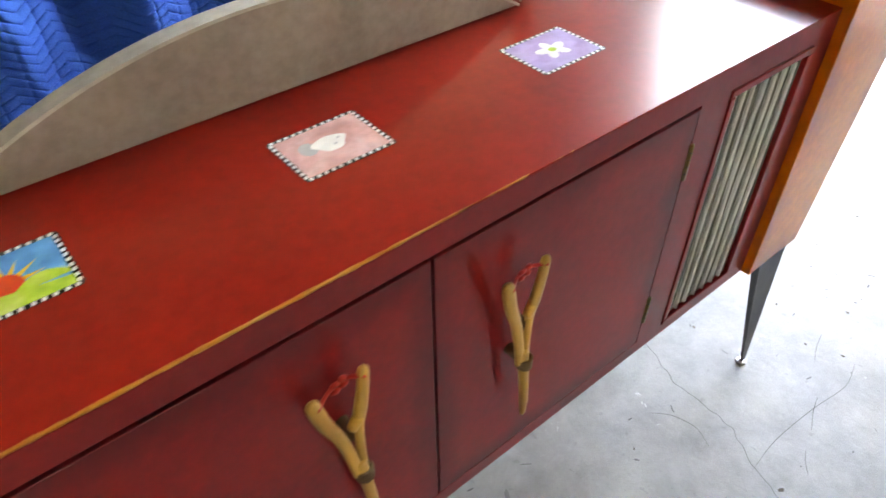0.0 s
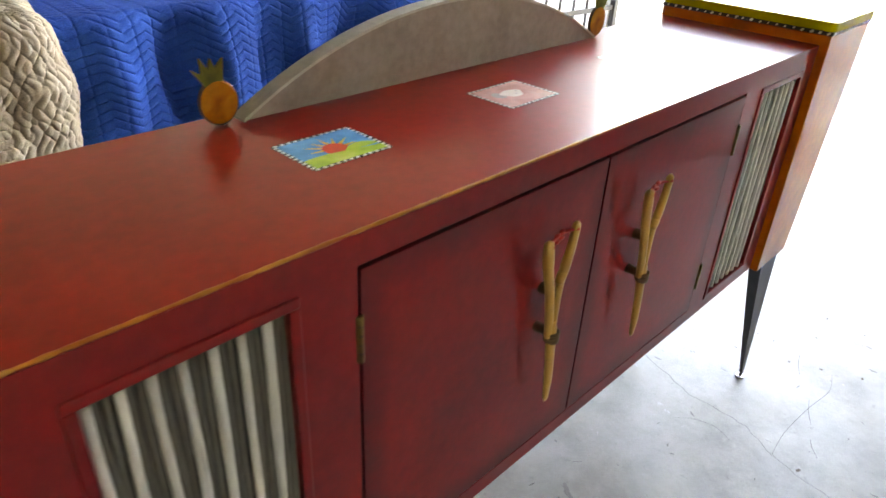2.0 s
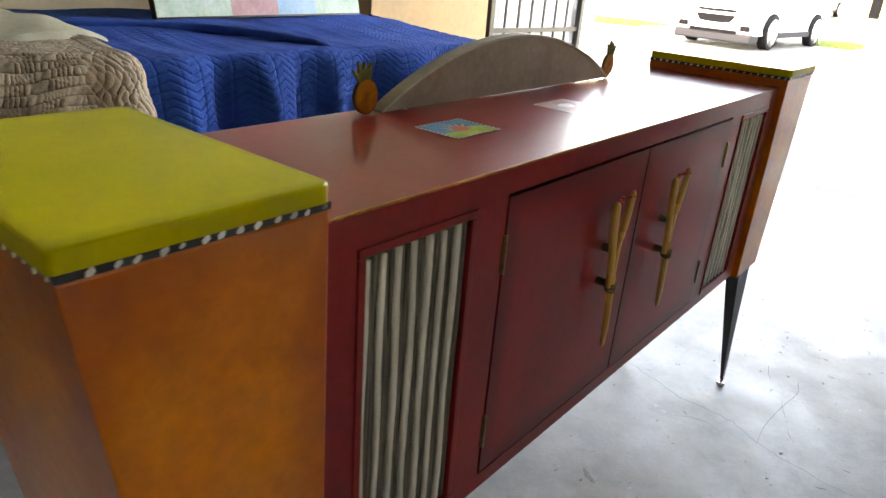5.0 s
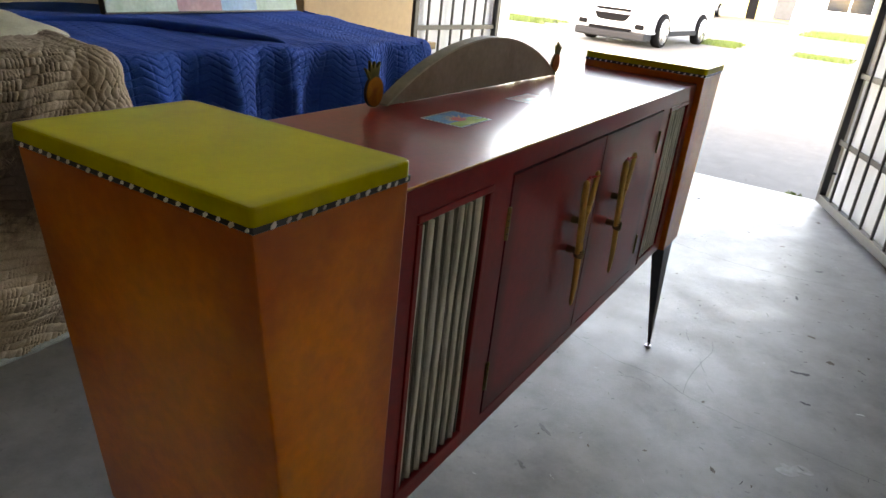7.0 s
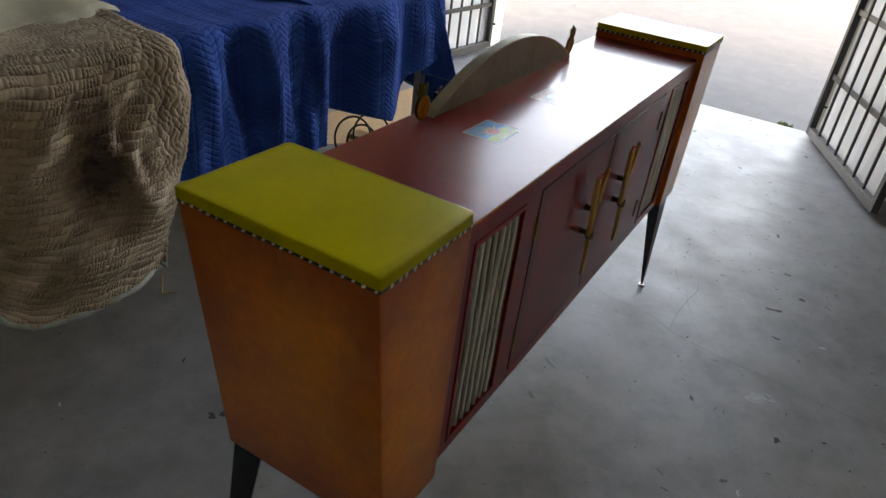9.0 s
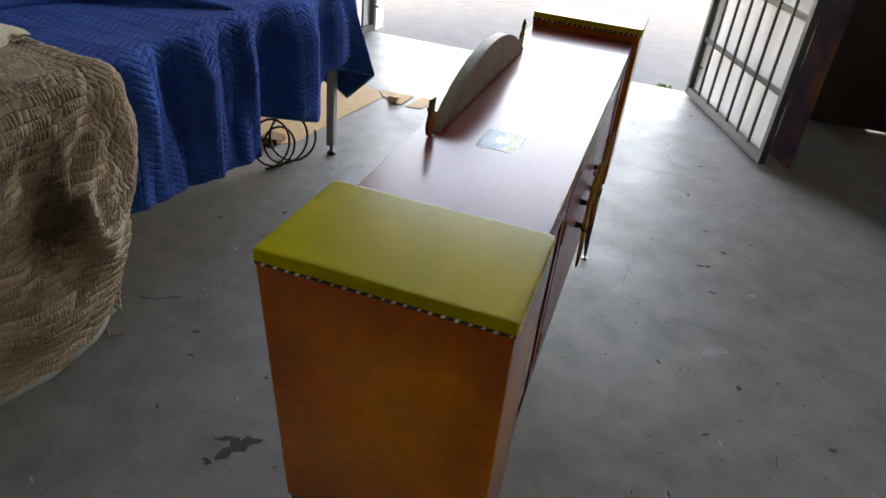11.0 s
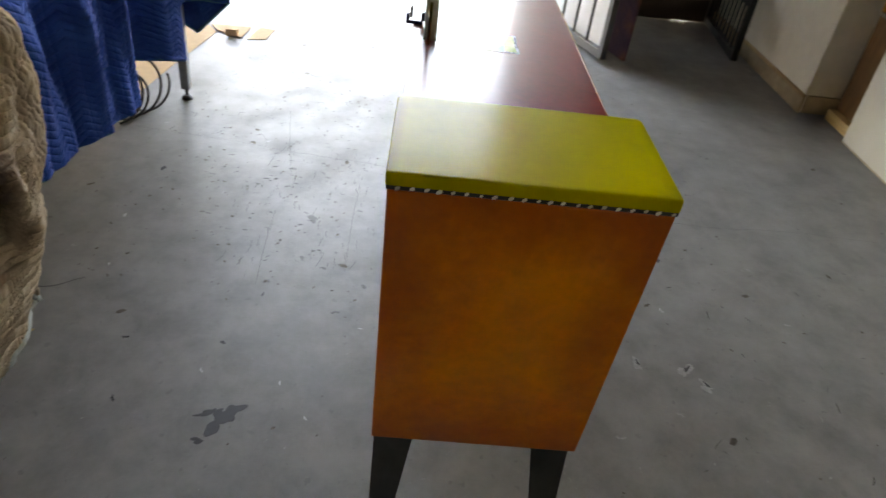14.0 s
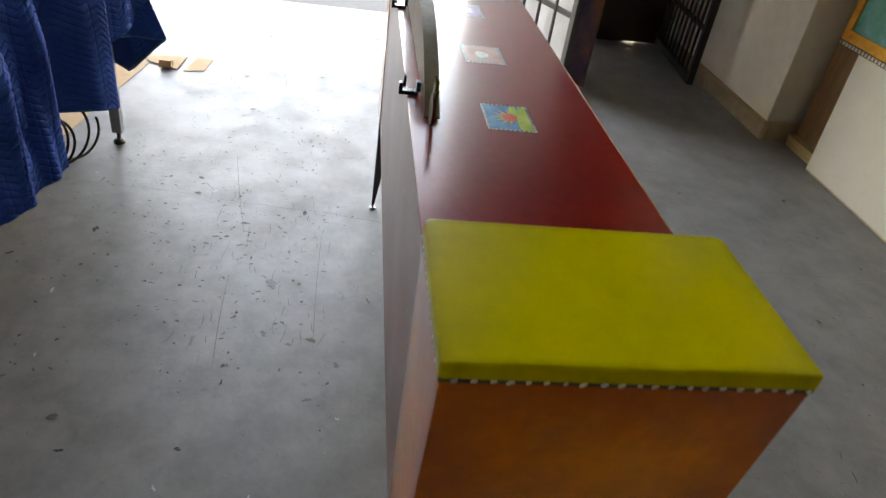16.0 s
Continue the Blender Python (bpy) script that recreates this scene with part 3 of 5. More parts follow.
def hinge(parent, x, z0, z1):
    h = part("hinge", sweep([(x, -0.002, z0), (x, -0.002, z1)], 0.0030, 10), BRASS, parent, "small aged brass hinge", True)
    k = bmesh.new()
    for z in (z0 + (z1 - z0) * q for q in (0.2, 0.4, 0.6, 0.8)):
        sweep([(x, -0.002, z - 0.0005), (x, -0.002, z + 0.0005)], 0.0032, 10, bm=k)
    part("knuckle_joint", k, STEEL, h)
    part("hinge_leaf", block(x - 0.004, x + 0.004, -0.0022, 0.0004, z0, z1, 0.0004, 1), BRASS, h)


def stick_grille(parent, x0, x1, s):
    """Framed panel of wobbly upright sticks."""
    z0, z1 = 0.485, 0.902
    g = part("stick_grille", block(x0, x1, 0.0118, 0.0155, z0, z1), BLACK_PAINT, parent, "panel of rough grey upright sticks")
    fr = bmesh.new()
    wd = 0.011
    for ax0, ax1, az0, az1 in ((x0 - wd, x1 + wd, z1, z1 + wd), (x0 - wd, x1 + wd, z0 - wd, z0), (x0 - wd, x0, z0 + 0.0005, z1 - 0.0005), (x1, x1 + wd, z0 + 0.0005, z1 - 0.0005)):
        block(ax0, ax1, -0.0028, 0.006, az0, az1, 0.0022, 3, bm=fr)
    part("grille_moulding", fr, DOOR, g, "raised red moulding round the sticks")
    rnd = random.Random(11 + s)
    n = 7
    pitch = (x1 - x0) / n
    for k in range(n):
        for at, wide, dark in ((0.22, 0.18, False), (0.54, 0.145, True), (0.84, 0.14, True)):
            xc = x0 + (k + at) * pitch
            r = pitch * wide * rnd.uniform(0.88, 1.12)
            ph = rnd.uniform(0, 6)
            pts, rad = [], []
            for q in range(15):
                t = q / 14
                pts.append((xc + 0.0004 * math.sin(ph + 5 * t) + 0.0003 * math.sin(2 * ph + 13 * t), 0.005 + 0.0022 * dark + 0.0007 * math.sin(ph + 9 * t), z0 + 0.001 + (z1 - z0 - 0.002 - rnd.uniform(0, 0.006) * (q == 14)) * t))
                rad.append(r * (1 + 0.05 * math.sin(ph * 3 + 7 * t) + rnd.uniform(-0.07, 0.07)))
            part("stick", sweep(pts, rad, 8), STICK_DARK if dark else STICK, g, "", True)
    return g


def stamp_card(parent, x, y, turn, motif):
    """A small painted picture with a black and white stitched border, set on the top."""
    m = pose(x, y, TOP + 0.0001, 0, 0, turn)
    hw, hh = 0.053, 0.0415
    rnd = random.Random(len(motif))

    def flat(outline, z0, z1, mat, name, label=""):
        b = prism(outline, 0.2 * z0, 0.2 * z1, "z")
        b.transform(m)
        return part(name, b, mat, card if name != "painted_card" else parent, label)

    labels = {"sun": "painted card of a red sun rising behind green hills", "teapot": "painted card of a pale shape on pink", "flower": "painted card of a white flower on lavender"}
    card = None
    card = flat([(-hw, -hh), (hw, -hh), (hw, hh), (-hw, hh)], 0, 0.0008, BLACK_PAINT, "painted_card", labels[motif])
    teeth = bmesh.new()
    for k in range(13):
        for sy in (-1, 1):
            q = -hw + 0.0045 + (2 * hw - 0.009) * k / 12
            block(q - 0.0018, q + 0.0018, sy * hh - 0.0012, sy * hh + 0.0012, 0.0, 0.00012, bm=teeth)
    for k in range(10):
        for sx in (-1, 1):
            q = -hh + 0.0045 + (2 * hh - 0.009) * k / 9
            block(sx * hw - 0.0012, sx * hw + 0.0012, q - 0.0018, q + 0.0018, 0.0, 0.00012, bm=teeth)
    teeth.transform(m)
    part("notched_edge", teeth, BLACK_PAINT, card, "notched black edge of the card")
    a, b = hw - 0.0045, hh - 0.0045
    flat([(-a, -b), (a, -b), (a, b), (-a, b)], 0.0008, 0.0012, {"sun": SKYBLUE, "teapot": PINK, "flower": LAVENDER}[motif], "picture_ground")
    if motif == "sun":
        for k in range(7):
            t = radians(8 + 27 * k)
            r0, r1 = 0.014, 0.033 + 0.004 * (k % 2)
            c = (0.0, -0.006)
            flat([(c[0] + r0 * math.cos(t - 0.2), c[1] + r0 * math.sin(t - 0.2)), (c[0] + r1 * math.cos(t), c[1] + r1 * math.sin(t)), (c[0] + r0 * math.cos(t + 0.2), c[1] + r0 * math.sin(t + 0.2))], 0.0012, 0.0015, RAYYELLOW, "sun_ray")
        flat([(0.0155 * math.cos(t), -0.006 + 0.0155 * math.sin(t)) for t in np.linspace(0, 2 * math.pi, 20)[:-1]], 0.0012, 0.0017, SUNRED, "sun_disc")
        flat([(0.002, -0.020)] + [(0.002 + (a - 0.002) * q, -0.020 + 0.03 * math.sin(0.5 + 1.9 * q) - 0.0145) for q in np.linspace(0, 1, 10)] + [(a, -0.020)], 0.0012, 0.0018, GRASSGREEN, "far_hill")
        flat([(-a, -b)] + [(-a + 2 * a * q, -0.019 + 0.006 * math.sin(1.0 + 3.2 * q)) for q in np.linspace(0, 1, 14)] + [(a, -b)], 0.0012, 0.0019, GRASSGREEN, "near_hill")
    elif motif == "teapot":
        flat([((0.019 + 0.004 * math.sin(3 * t)) * math.cos(t), 0.002 + 0.014 * math.sin(t)) for t in np.linspace(0, 2 * math.pi, 24)[:-1]], 0.0012, 0.0016, CREAM, "pale_shape")
        flat([(-0.024 + 0.010 * math.cos(t), 0.006 + 0.012 * math.sin(t)) for t in np.linspace(0, 2 * math.pi, 14)[:-1]], 0.0012, 0.0014, GREY_SOFT, "grey_shade")
        for px, py in ((0.004, -0.002), (0.012, 0.006)):
            flat([(px + 0.0022 * math.cos(t), py + 0.0015 * math.sin(t)) for t in np.linspace(0, 2 * math.pi, 9)[:-1]], 0.0016, 0.0018, GREY_SOFT, "grey_mark")
    else:
        for k in range(5):
            t = radians(72 * k + 20)
            c = (0.013 * math.cos(t), 0.010 * math.sin(t))
            flat([(c[0] + 0.012 * math.cos(q) * math.cos(t) - 0.007 * math.sin(q) * math.sin(t), c[1] + 0.012 * math.cos(q) * math.sin(t) + 0.007 * math.sin(q) * math.cos(t)) for q in np.linspace(0, 2 * math.pi, 14)[:-1]], 0.0012, 0.0015 + 0.00005 * k, CREAM, "petal")
        flat([(0.006 * math.cos(t), 0.005 * math.sin(t)) for t in np.linspace(0, 2 * math.pi, 12)[:-1]], 0.0015, 0.002, GRASSGREEN, "flower_centre")
    dash = bmesh.new()

    def stitch(cx, cy, dx, dy):
        block(cx - dx, cx + dx, cy - dy, cy + dy, 0.00016, 0.00030, bm=dash)

    for k in range(12):
        q = -hw + 0.005 + (2 * hw - 0.01) * k / 11 + rnd.uniform(-0.0006, 0.0006)
        stitch(q, hh - 0.0021, 0.0021, 0.0019)
        stitch(q, -hh + 0.0021, 0.0021, 0.0019)
    for k in range(10):
        q = -hh + 0.007 + (2 * hh - 0.014) * k / 9 + rnd.uniform(-0.0006, 0.0006)
        stitch(hw - 0.0021, q, 0.0019, 0.0021)
        stitch(-hw + 0.0021, q, 0.0019, 0.0021)
    dash.transform(m)
    part("stitched_border", dash, WHITE_PAINT, card, "white stitch marks round the card")


def sideboard():
    s = empty("sideboard")
    tagged(s, "burgundy painted sideboard with orange tapered ends, lime lids and steel legs", "sideboard")
    body = bmesh.new()
    # carcass set back behind the face frame
    join(body, prism([(-0.7185, TOP - 0.004), (0.7185, TOP - 0.004), (0.7235, BOT + 0.004), (-0.7235, BOT + 0.004)], 0.030, BACK - 0.006, "y"))
    part("carcass", body, RED, s, "burgundy painted cabinet body")
    face = bmesh.new()
    for x0, x1, z0, z1 in ((-0.7185, 0.7185, 0.9165, TOP - 0.0036), (-0.7235, 0.7235, BOT, 0.476), (-0.477, -0.4135, 0.476, 0.9165), (0.4135, 0.477, 0.476, 0.9165)):
        block(x0, x1, 0.0, 0.0135, z0, z1, bm=face)
    for sgn in (-1, 1):
        join(face, prism([(sgn * 0.6685, 0.476), (sgn * 0.723, 0.476), (sgn * 0.719, 0.9165), (sgn * 0.6685, 0.9165)], 0.0, 0.0135, "y"))
    for sgn in (-1, 1):
        a, b = sorted((sgn * 0.477, sgn * 0.6685))
        block(a, b, 0.0, 0.0135, 0.9120, 0.9165, bm=face)
    part("face_frame", face, DOOR, s, "burgundy face frame")
    part("tabletop", block(-0.7187, 0.7187, -0.0004, BACK, TOP - 0.0035, TOP, 0.0015, 3), RED, s, "glossy burgundy cabinet top")
    rub = random.Random(8)
    rub_y = 0.0008
    xs = [-0.7175 + 0.0085 * k for k in range(127)]
    worn = [max(0.0006, (0.0019 if x < -0.1 else 0.0019 - 0.0032 * (x + 0.1)) * rub.uniform(0.7, 1.15)) for x in xs]
    part("rubbed_edge", sweep([(x, rub_y, TOP - 0.0010) for x in xs], worn, 8), GOLD_EDGE, s, "front edge rubbed back to ochre")
    part("back_panel", block(-0.7175, 0.7175, BACK - 0.0055, BACK - 0.0005, BOT + 0.005, TOP - 0.0038), BACKRED, s, "painted back panel, mauve from glare mixed into its colour")
    for sgn in (-1, 1):
        a, b = sorted((sgn * 0.0015, sgn * 0.4110))
        d = part("door", block(a, b, -0.0012, 0.0125, 0.4795, 0.9125, 0.0016, 2), DOOR_LEAF, s, "flush burgundy door")
        hinge(d, sgn * 0.4125, 0.808, 0.862)
        hinge(d, sgn * 0.4125, 0.530, 0.584)
        slingshot(d, -0.124 if sgn < 0 else 0.105, sgn > 0)
        a, b = sorted((sgn * 0.488, sgn * 0.6585))
        stick_grille(s, a, b, sgn)
        end_tower(s, sgn)
        steel_leg(s, sgn, -0.006, 0.060)
        steel_leg(s, sgn, 0.333, 0.266)
    stamp_card(s, -0.312, 0.167, 0.0, "sun")
    stamp_card(s, 0.003, 0.168, 0.5, "teapot")
    stamp_card(s, 0.327, 0.169, 0.5, "flower")
    return s


sideboard()


def arch_board():
    a = empty("arch_board", (0.0165, 0.300, TOP))
    tagged(a, "taupe painted half-round board standing on the sideboard top", "board")
    half, rise, z0 = 0.365, 0.102, 0.0045
    r = (half * half + rise * rise) / (2 * rise)
    t0 = math.asin(half / r)
    arc = [(r * math.sin(t), z0 + rise - r + r * math.cos(t)) for t in np.linspace(-t0, t0, 49)]
    part("arch_face", prism(arc[::-1], -0.012, 0.010, "y", 0.0), TAUPE, a, "flat taupe painted face")
    strip = bmesh.new()
    rows = [[strip.verts.new((x * k, y, z + dz)) for x, z in arc] for y, dz, k in ((-0.0135, -0.002, 1.0), (-0.0135, 0.0018, 1.002), (0.0115, 0.0018, 1.002), (0.0115, -0.002, 1.0))]
    for p in range(4):
        q = (p + 1) % 4
        for i in range(len(arc) - 1):
            strip.faces.new((rows[p][i], rows[p][i + 1], rows[q][i + 1], rows[q][i]))
    for i in (0, -1):
        strip.faces.new([rows[p][i] for p in range(4)])
    part("edge_band", strip, ARCH_EDGE, a, "paler grey curved edge")
    for x in (-0.3, 0.3, -0.1, 0.1):
        pin = sweep([(x, 0, 0.0), (x, 0, 0.007)], 0.003, 8)
        part("pin", pin, BRIGHT_STEEL, a)
    return a


arch_board()


def pineapple(x, lean):
    p = empty("pineapple_cutout", (x, 0.302, TOP))
    p.matrix_basis = pose(x, 0.302, TOP - 0.0005, 0, lean, 0)
    tagged(p, "small flat painted pineapple cut-out beside the arch board", "ornament", "pineapples at the arch ends")
    oval = [(0.0228 * math.cos(t), 0.0290 + 0.0255 * math.sin(t)) for t in np.linspace(0, 2 * math.pi, 28)[:-1]]
    for m_, b in ((OUTLINE, prism([(q[0] * 1.06, 0.0290 + (q[1] - 0.0290) * 1.06) for q in oval], -0.002, 0.003, "y")),):
        part("pineapple_outline", b, m_, p, "dark painted outline")
    part("fruit", prism(oval, -0.0032, -0.0005, "y", 0.0006, 1), PINE_BODY, p, "orange-yellow painted fruit")
    crown = [(-0.012, 0.052), (-0.026, 0.078), (-0.013, 0.069), (-0.011, 0.088), (-0.003, 0.072), (0.004, 0.084), (0.007, 0.071), (0.021, 0.080), (0.012, 0.052)]
    part("crown", prism([(q[0] * 0.85, q[1] * 0.95) for q in crown], -0.003, 0.002, "y"), PINE_LEAF, p, "spiky olive-green crown")
    part("pin", sweep([(0, 0.0005, -0.002), (0, 0.0005, 0.008)], 0.0016, 8), BRIGHT_STEEL, p, "thin steel pin")
    return p


pineapple(-0.366, -9)
pineapple(0.400, 9)


def screw_clamp(x):
    c = empty("screw_clamp", (x, 0.316, TOP))
    tagged(c, "small dark blue screw clamp behind the arch board", "clamp", "clamps behind the arch")
    f = block(-0.007, 0.007, 0.0, 0.034, 0.0, 0.007, 0.0015)
    block(-0.007, 0.007, 0.027, 0.034, 0.0065, 0.02, 0.0015, bm=f)
    block(-0.007, 0.007, -0.004, 0.004, 0.0065, 0.024, 0.0015, bm=f)
    part("frame", f, CLAMP_BLUE, c, "dark blue cast frame")
    part("screw", sweep([(0, 0.024, 0.012), (0, 0.024, 0.030)], 0.0026, 8), STEEL, c, "", True)
    part("handle", sweep([(-0.008, 0.024, 0.030), (0.008, 0.024, 0.033)], 0.0019, 8), STEEL, c, "", True)
    return c


screw_clamp(-0.245)
screw_clamp(0.285)

# ---------------------------------------------------------------- work table with moving blankets


def work_table(x0, x1, y0, y1, z, name_label):
    t = empty("work_table", (0, 0, 0))
    tagged(t, name_label, "table")
    part("tabletop", block(x0, x1, y0, y1, z - 0.03, z, 0.003), TABLETOP, t, "plywood table top")
    part("apron", block(x0 + 0.05, x1 - 0.05, y0 + 0.05, y0 + 0.075, z - 0.1, z - 0.0305), TUBE, t)
    for x in (x0 + 0.03, x1 - 0.03):
        for y in (y0 + (0.10 if x > 0 else 0.42), y1 - 0.06):
            leg = part("leg", block(x - 0.02, x + 0.02, y - 0.02, y + 0.02, 0.05, z - 0.0305, 0.004), TUBE, t, "square grey steel leg")
            g = lathe([(0.008, 0.052), (0.008, 0.02), (0.016, 0.018), (0.024, 0.008), (0.024, 0.0)], 16)
            g.transform(pose(x, y, 0))
            part("levelling_foot", g, STEEL, leg, "screw levelling foot")
    return t


work_table(-0.15, 1.363, 1.281, 2.15, 0.865, "grey steel work table hidden under blue moving blankets")
work_table(-1.95, -0.85, 1.62, 2.1, 0.88, "work table hidden under beige moving blankets")


def quilt(u, v):
    """Relief of the zigzag quilting over cloth coordinates in metres."""
    tri = np.abs(((u / 0.118) % 1.0) - 0.5) * 2
    w_ = (v + 0.03 * tri + 0.002 * np.sin(u * 40 + v * 23)) / 0.0215
    line = np.abs((w_ % 1.0) - 0.5) * 2
    seam = np.abs(((u / 0.059 + 0.5) % 1.0) - 0.5) * 2
    return 0.0058 * (1 - line**5) - 0.003 * np.clip((seam - 0.8) * 5, 0, 1)


def blanket(name, label, material, x0, x1, y_back, y_edge, z_top, hem, fold, flare, step=0.0032, sag=None):
    """A quilted blanket lying on a table and hanging over its front edge.
    hem(x): height of the lower edge; fold(x, drop): how far the hanging cloth stands out; flare: extra stand-off per metre of drop."""
    b = empty(name)
    tagged(b, label, "blanket")
    nu = int((x1 - x0) / step)
    us = np.linspace(x0, x1, nu)
    rad = 0.035
    top_len = y_back - y_edge
    bend = rad * math.pi / 2
    drop_max = z_top - min(hem(x) for x in us)
    nv = int((top_len + bend + drop_max) / step)
    out = np.zeros((nv, nu, 3))
    for j, x in enumerate(us):
        tl = y_back - y_edge
        drop = z_top - hem(x) - rad
        total = tl + bend + drop
        s = np.linspace(0, total, nv)
        on_top, on_bend = s < tl, (s >= tl) & (s < tl + bend)
        ang = np.clip((s - tl) / rad, 0, math.pi / 2)
        d = np.clip(s - tl - bend, 0, None)
        y = np.where(on_top, y_back - s, y_edge - rad * np.sin(ang))
        z = np.where(on_top, z_top, z_top - rad + rad * np.cos(ang)) - d
        ease = np.clip((s - tl + 0.06) / 0.22, 0, 1) ** 1.5
        f = fold(x, d) * ease + flare * d
        q = quilt(np.full(nv, x), total - s)
        ny, nz = -np.sin(ang), np.cos(ang)
        lump = sag(x, np.where(on_top, y, y_edge)) * on_top if sag else 0
        wave = 0.003 * np.sin(x * 7 + s * 5) * on_top + 0.0025 * np.sin(x * 17 - s * 11) * on_top
        out[:, j, 0] = x + 0.25 * f * np.cos(x * 9.0)
        out[:, j, 1] = y - f + q * ny
        out[:, j, 2] = z + 0.5 * q * nz + wave + lump
    grid_sheet("cloth", out, material, b, 0.006)
    edge = [tuple(p) for p in out[-1, :: max(1, nu // 90)]]
    part("binding", sweep([(p[0], p[1] + 0.003, p[2]) for p in edge], 0.0065, 6), TEAL, b, "stitched teal edge binding", True)
    return b, out


def hump(x, c, w):
    return math.exp(-(((x - c) / w) ** 2))


def hem_a(x):
    return float(np.interp(x, [-0.4, -0.18, 0.06, 0.12, 0.30, 0.42], [0.50, 0.458, 0.425, 0.42, 0.392, 0.385]))


def fold_a(x, d):
    deep = 1 - 0.75 * np.clip(d / 0.36, 0, 1)
    return 0.012 + deep * (0.015 * hump(x, 0.40, 0.05) + 0.05 * hump(x, 0.14, 0.07) + 0.045 * hump(x, -0.15, 0.09) - 0.05 * hump(x, 0.27, 0.06) - 0.055 * hump(x, 0.0, 0.06)) + 0.005 * np.sin(x * 33 + d * 7) + 0.004 * np.sin(x * 71 - d * 9)


def sag_a(x, y):
    q = np.clip((y - 1.4) / 0.45, 0, 1)
    return 0.032 * q * q * (3 - 2 * q) + 0.005 * np.sin(y * 19 + x * 4) * q


def hem_b(x):
    return float(np.interp(x, [0.2, 0.42, 0.74, 0.83, 0.92, 1.02, 1.35], [0.58, 0.535, 0.415, 0.385, 0.43, 0.54, 0.60]))


def fold_b(x, d):
    return 0.05 * hump(x, 0.82, 0.09) - 0.075 * hump(x, 0.56, 0.09) + 0.02 * hump(x, 0.70, 0.04) + 0.03 * hump(x, 1.12, 0.07) - 0.03 * hump(x, 0.98, 0.06) + 0.015 + 0.008 * np.sin(x * 26 + d * 4)


blanket("moving_blanket", "blue quilted moving blanket draped over the work table", BLUE, 0.20, 1.275, 2.12, 1.30, 0.872, hem_b, fold_b, 0.02, sag=sag_a)
upper, _ = blanket("moving_blanket", "upper blue quilted moving blanket with a folded edge", BLUE, -0.40, 0.425, 2.12, 1.272, 0.886, hem_a, fold_a, 0.02, sag=sag_a)


roll = smooth_line([(0.428, 1.245, 0.862), (0.424, 1.30, 0.893), (0.385, 1.42, 0.902), (0.28, 1.55, 0.912), (0.08, 1.66, 0.922), (-0.28, 1.74, 0.925)], 8)
part("folded_edge", sweep(roll, np.interp(np.linspace(0, 1, len(roll)), [0, 0.15, 0.5, 0.85, 1], [0.006, 0.010, 0.014, 0.015, 0.008]), 12, 0.7), BLUE, upper, "thick folded-over edge of the blanket", True)


def side_drop():
    """The blanket's corner that hangs past the table end, its front point standing out."""
    b = empty("moving_blanket")
    tagged(b, "blue blanket corner hanging past the table end", "blanket")
    tops = [(1.05, 1.255, 0.868), (1.19, 1.245, 0.870), (1.285, 1.33, 0.874), (1.32, 1.70, 0.887), (1.378, 2.10, 0.905)]
    feet = [(1.20, 1.29, 0.490), (1.292, 1.14, 0.478), (1.36, 1.31, 0.310), (1.44, 1.70, 0.42), (1.42, 2.10, 0.55)]
    at = [0.0, 0.22, 0.5, 0.85, 1.25]
    n, k = 190, 110
    us = np.linspace(0, 1.25, n)
    top = np.stack([np.interp(us, at, [p[c] for p in tops]) for c in range(3)], -1)
    foot = np.stack([np.interp(us, at, [p[c] for p in feet]) for c in range(3)], -1)
    t = np.linspace(0, 1, k)[:, None, None]
    out = top[None] * (1 - t) + foot[None] * t
    along = np.gradient(out, axis=1)
    down = np.gradient(out, axis=0)
    nrm = np.cross(along, down)
    nrm /= np.linalg.norm(nrm, axis=-1, keepdims=True) + 1e-9
    drop = np.linalg.norm(foot - top, axis=-1)[None, :] * t[..., 0]
    q = quilt(np.broadcast_to(us, drop.shape), drop) + 0.012 * np.sin(us * 24)[None, :] * t[..., 0]
    sign = np.where(nrm[..., 0:1] - nrm[..., 1:2] > 0, 1, -1)
    out = out + nrm * sign * q[..., None]
    grid_sheet("cloth", out, BLUE, b, 0.005)
    part("binding", sweep([tuple(p) for p in out[-1, ::4]], 0.006, 6), TEAL, b, "stitched teal edge binding", True)


side_drop()


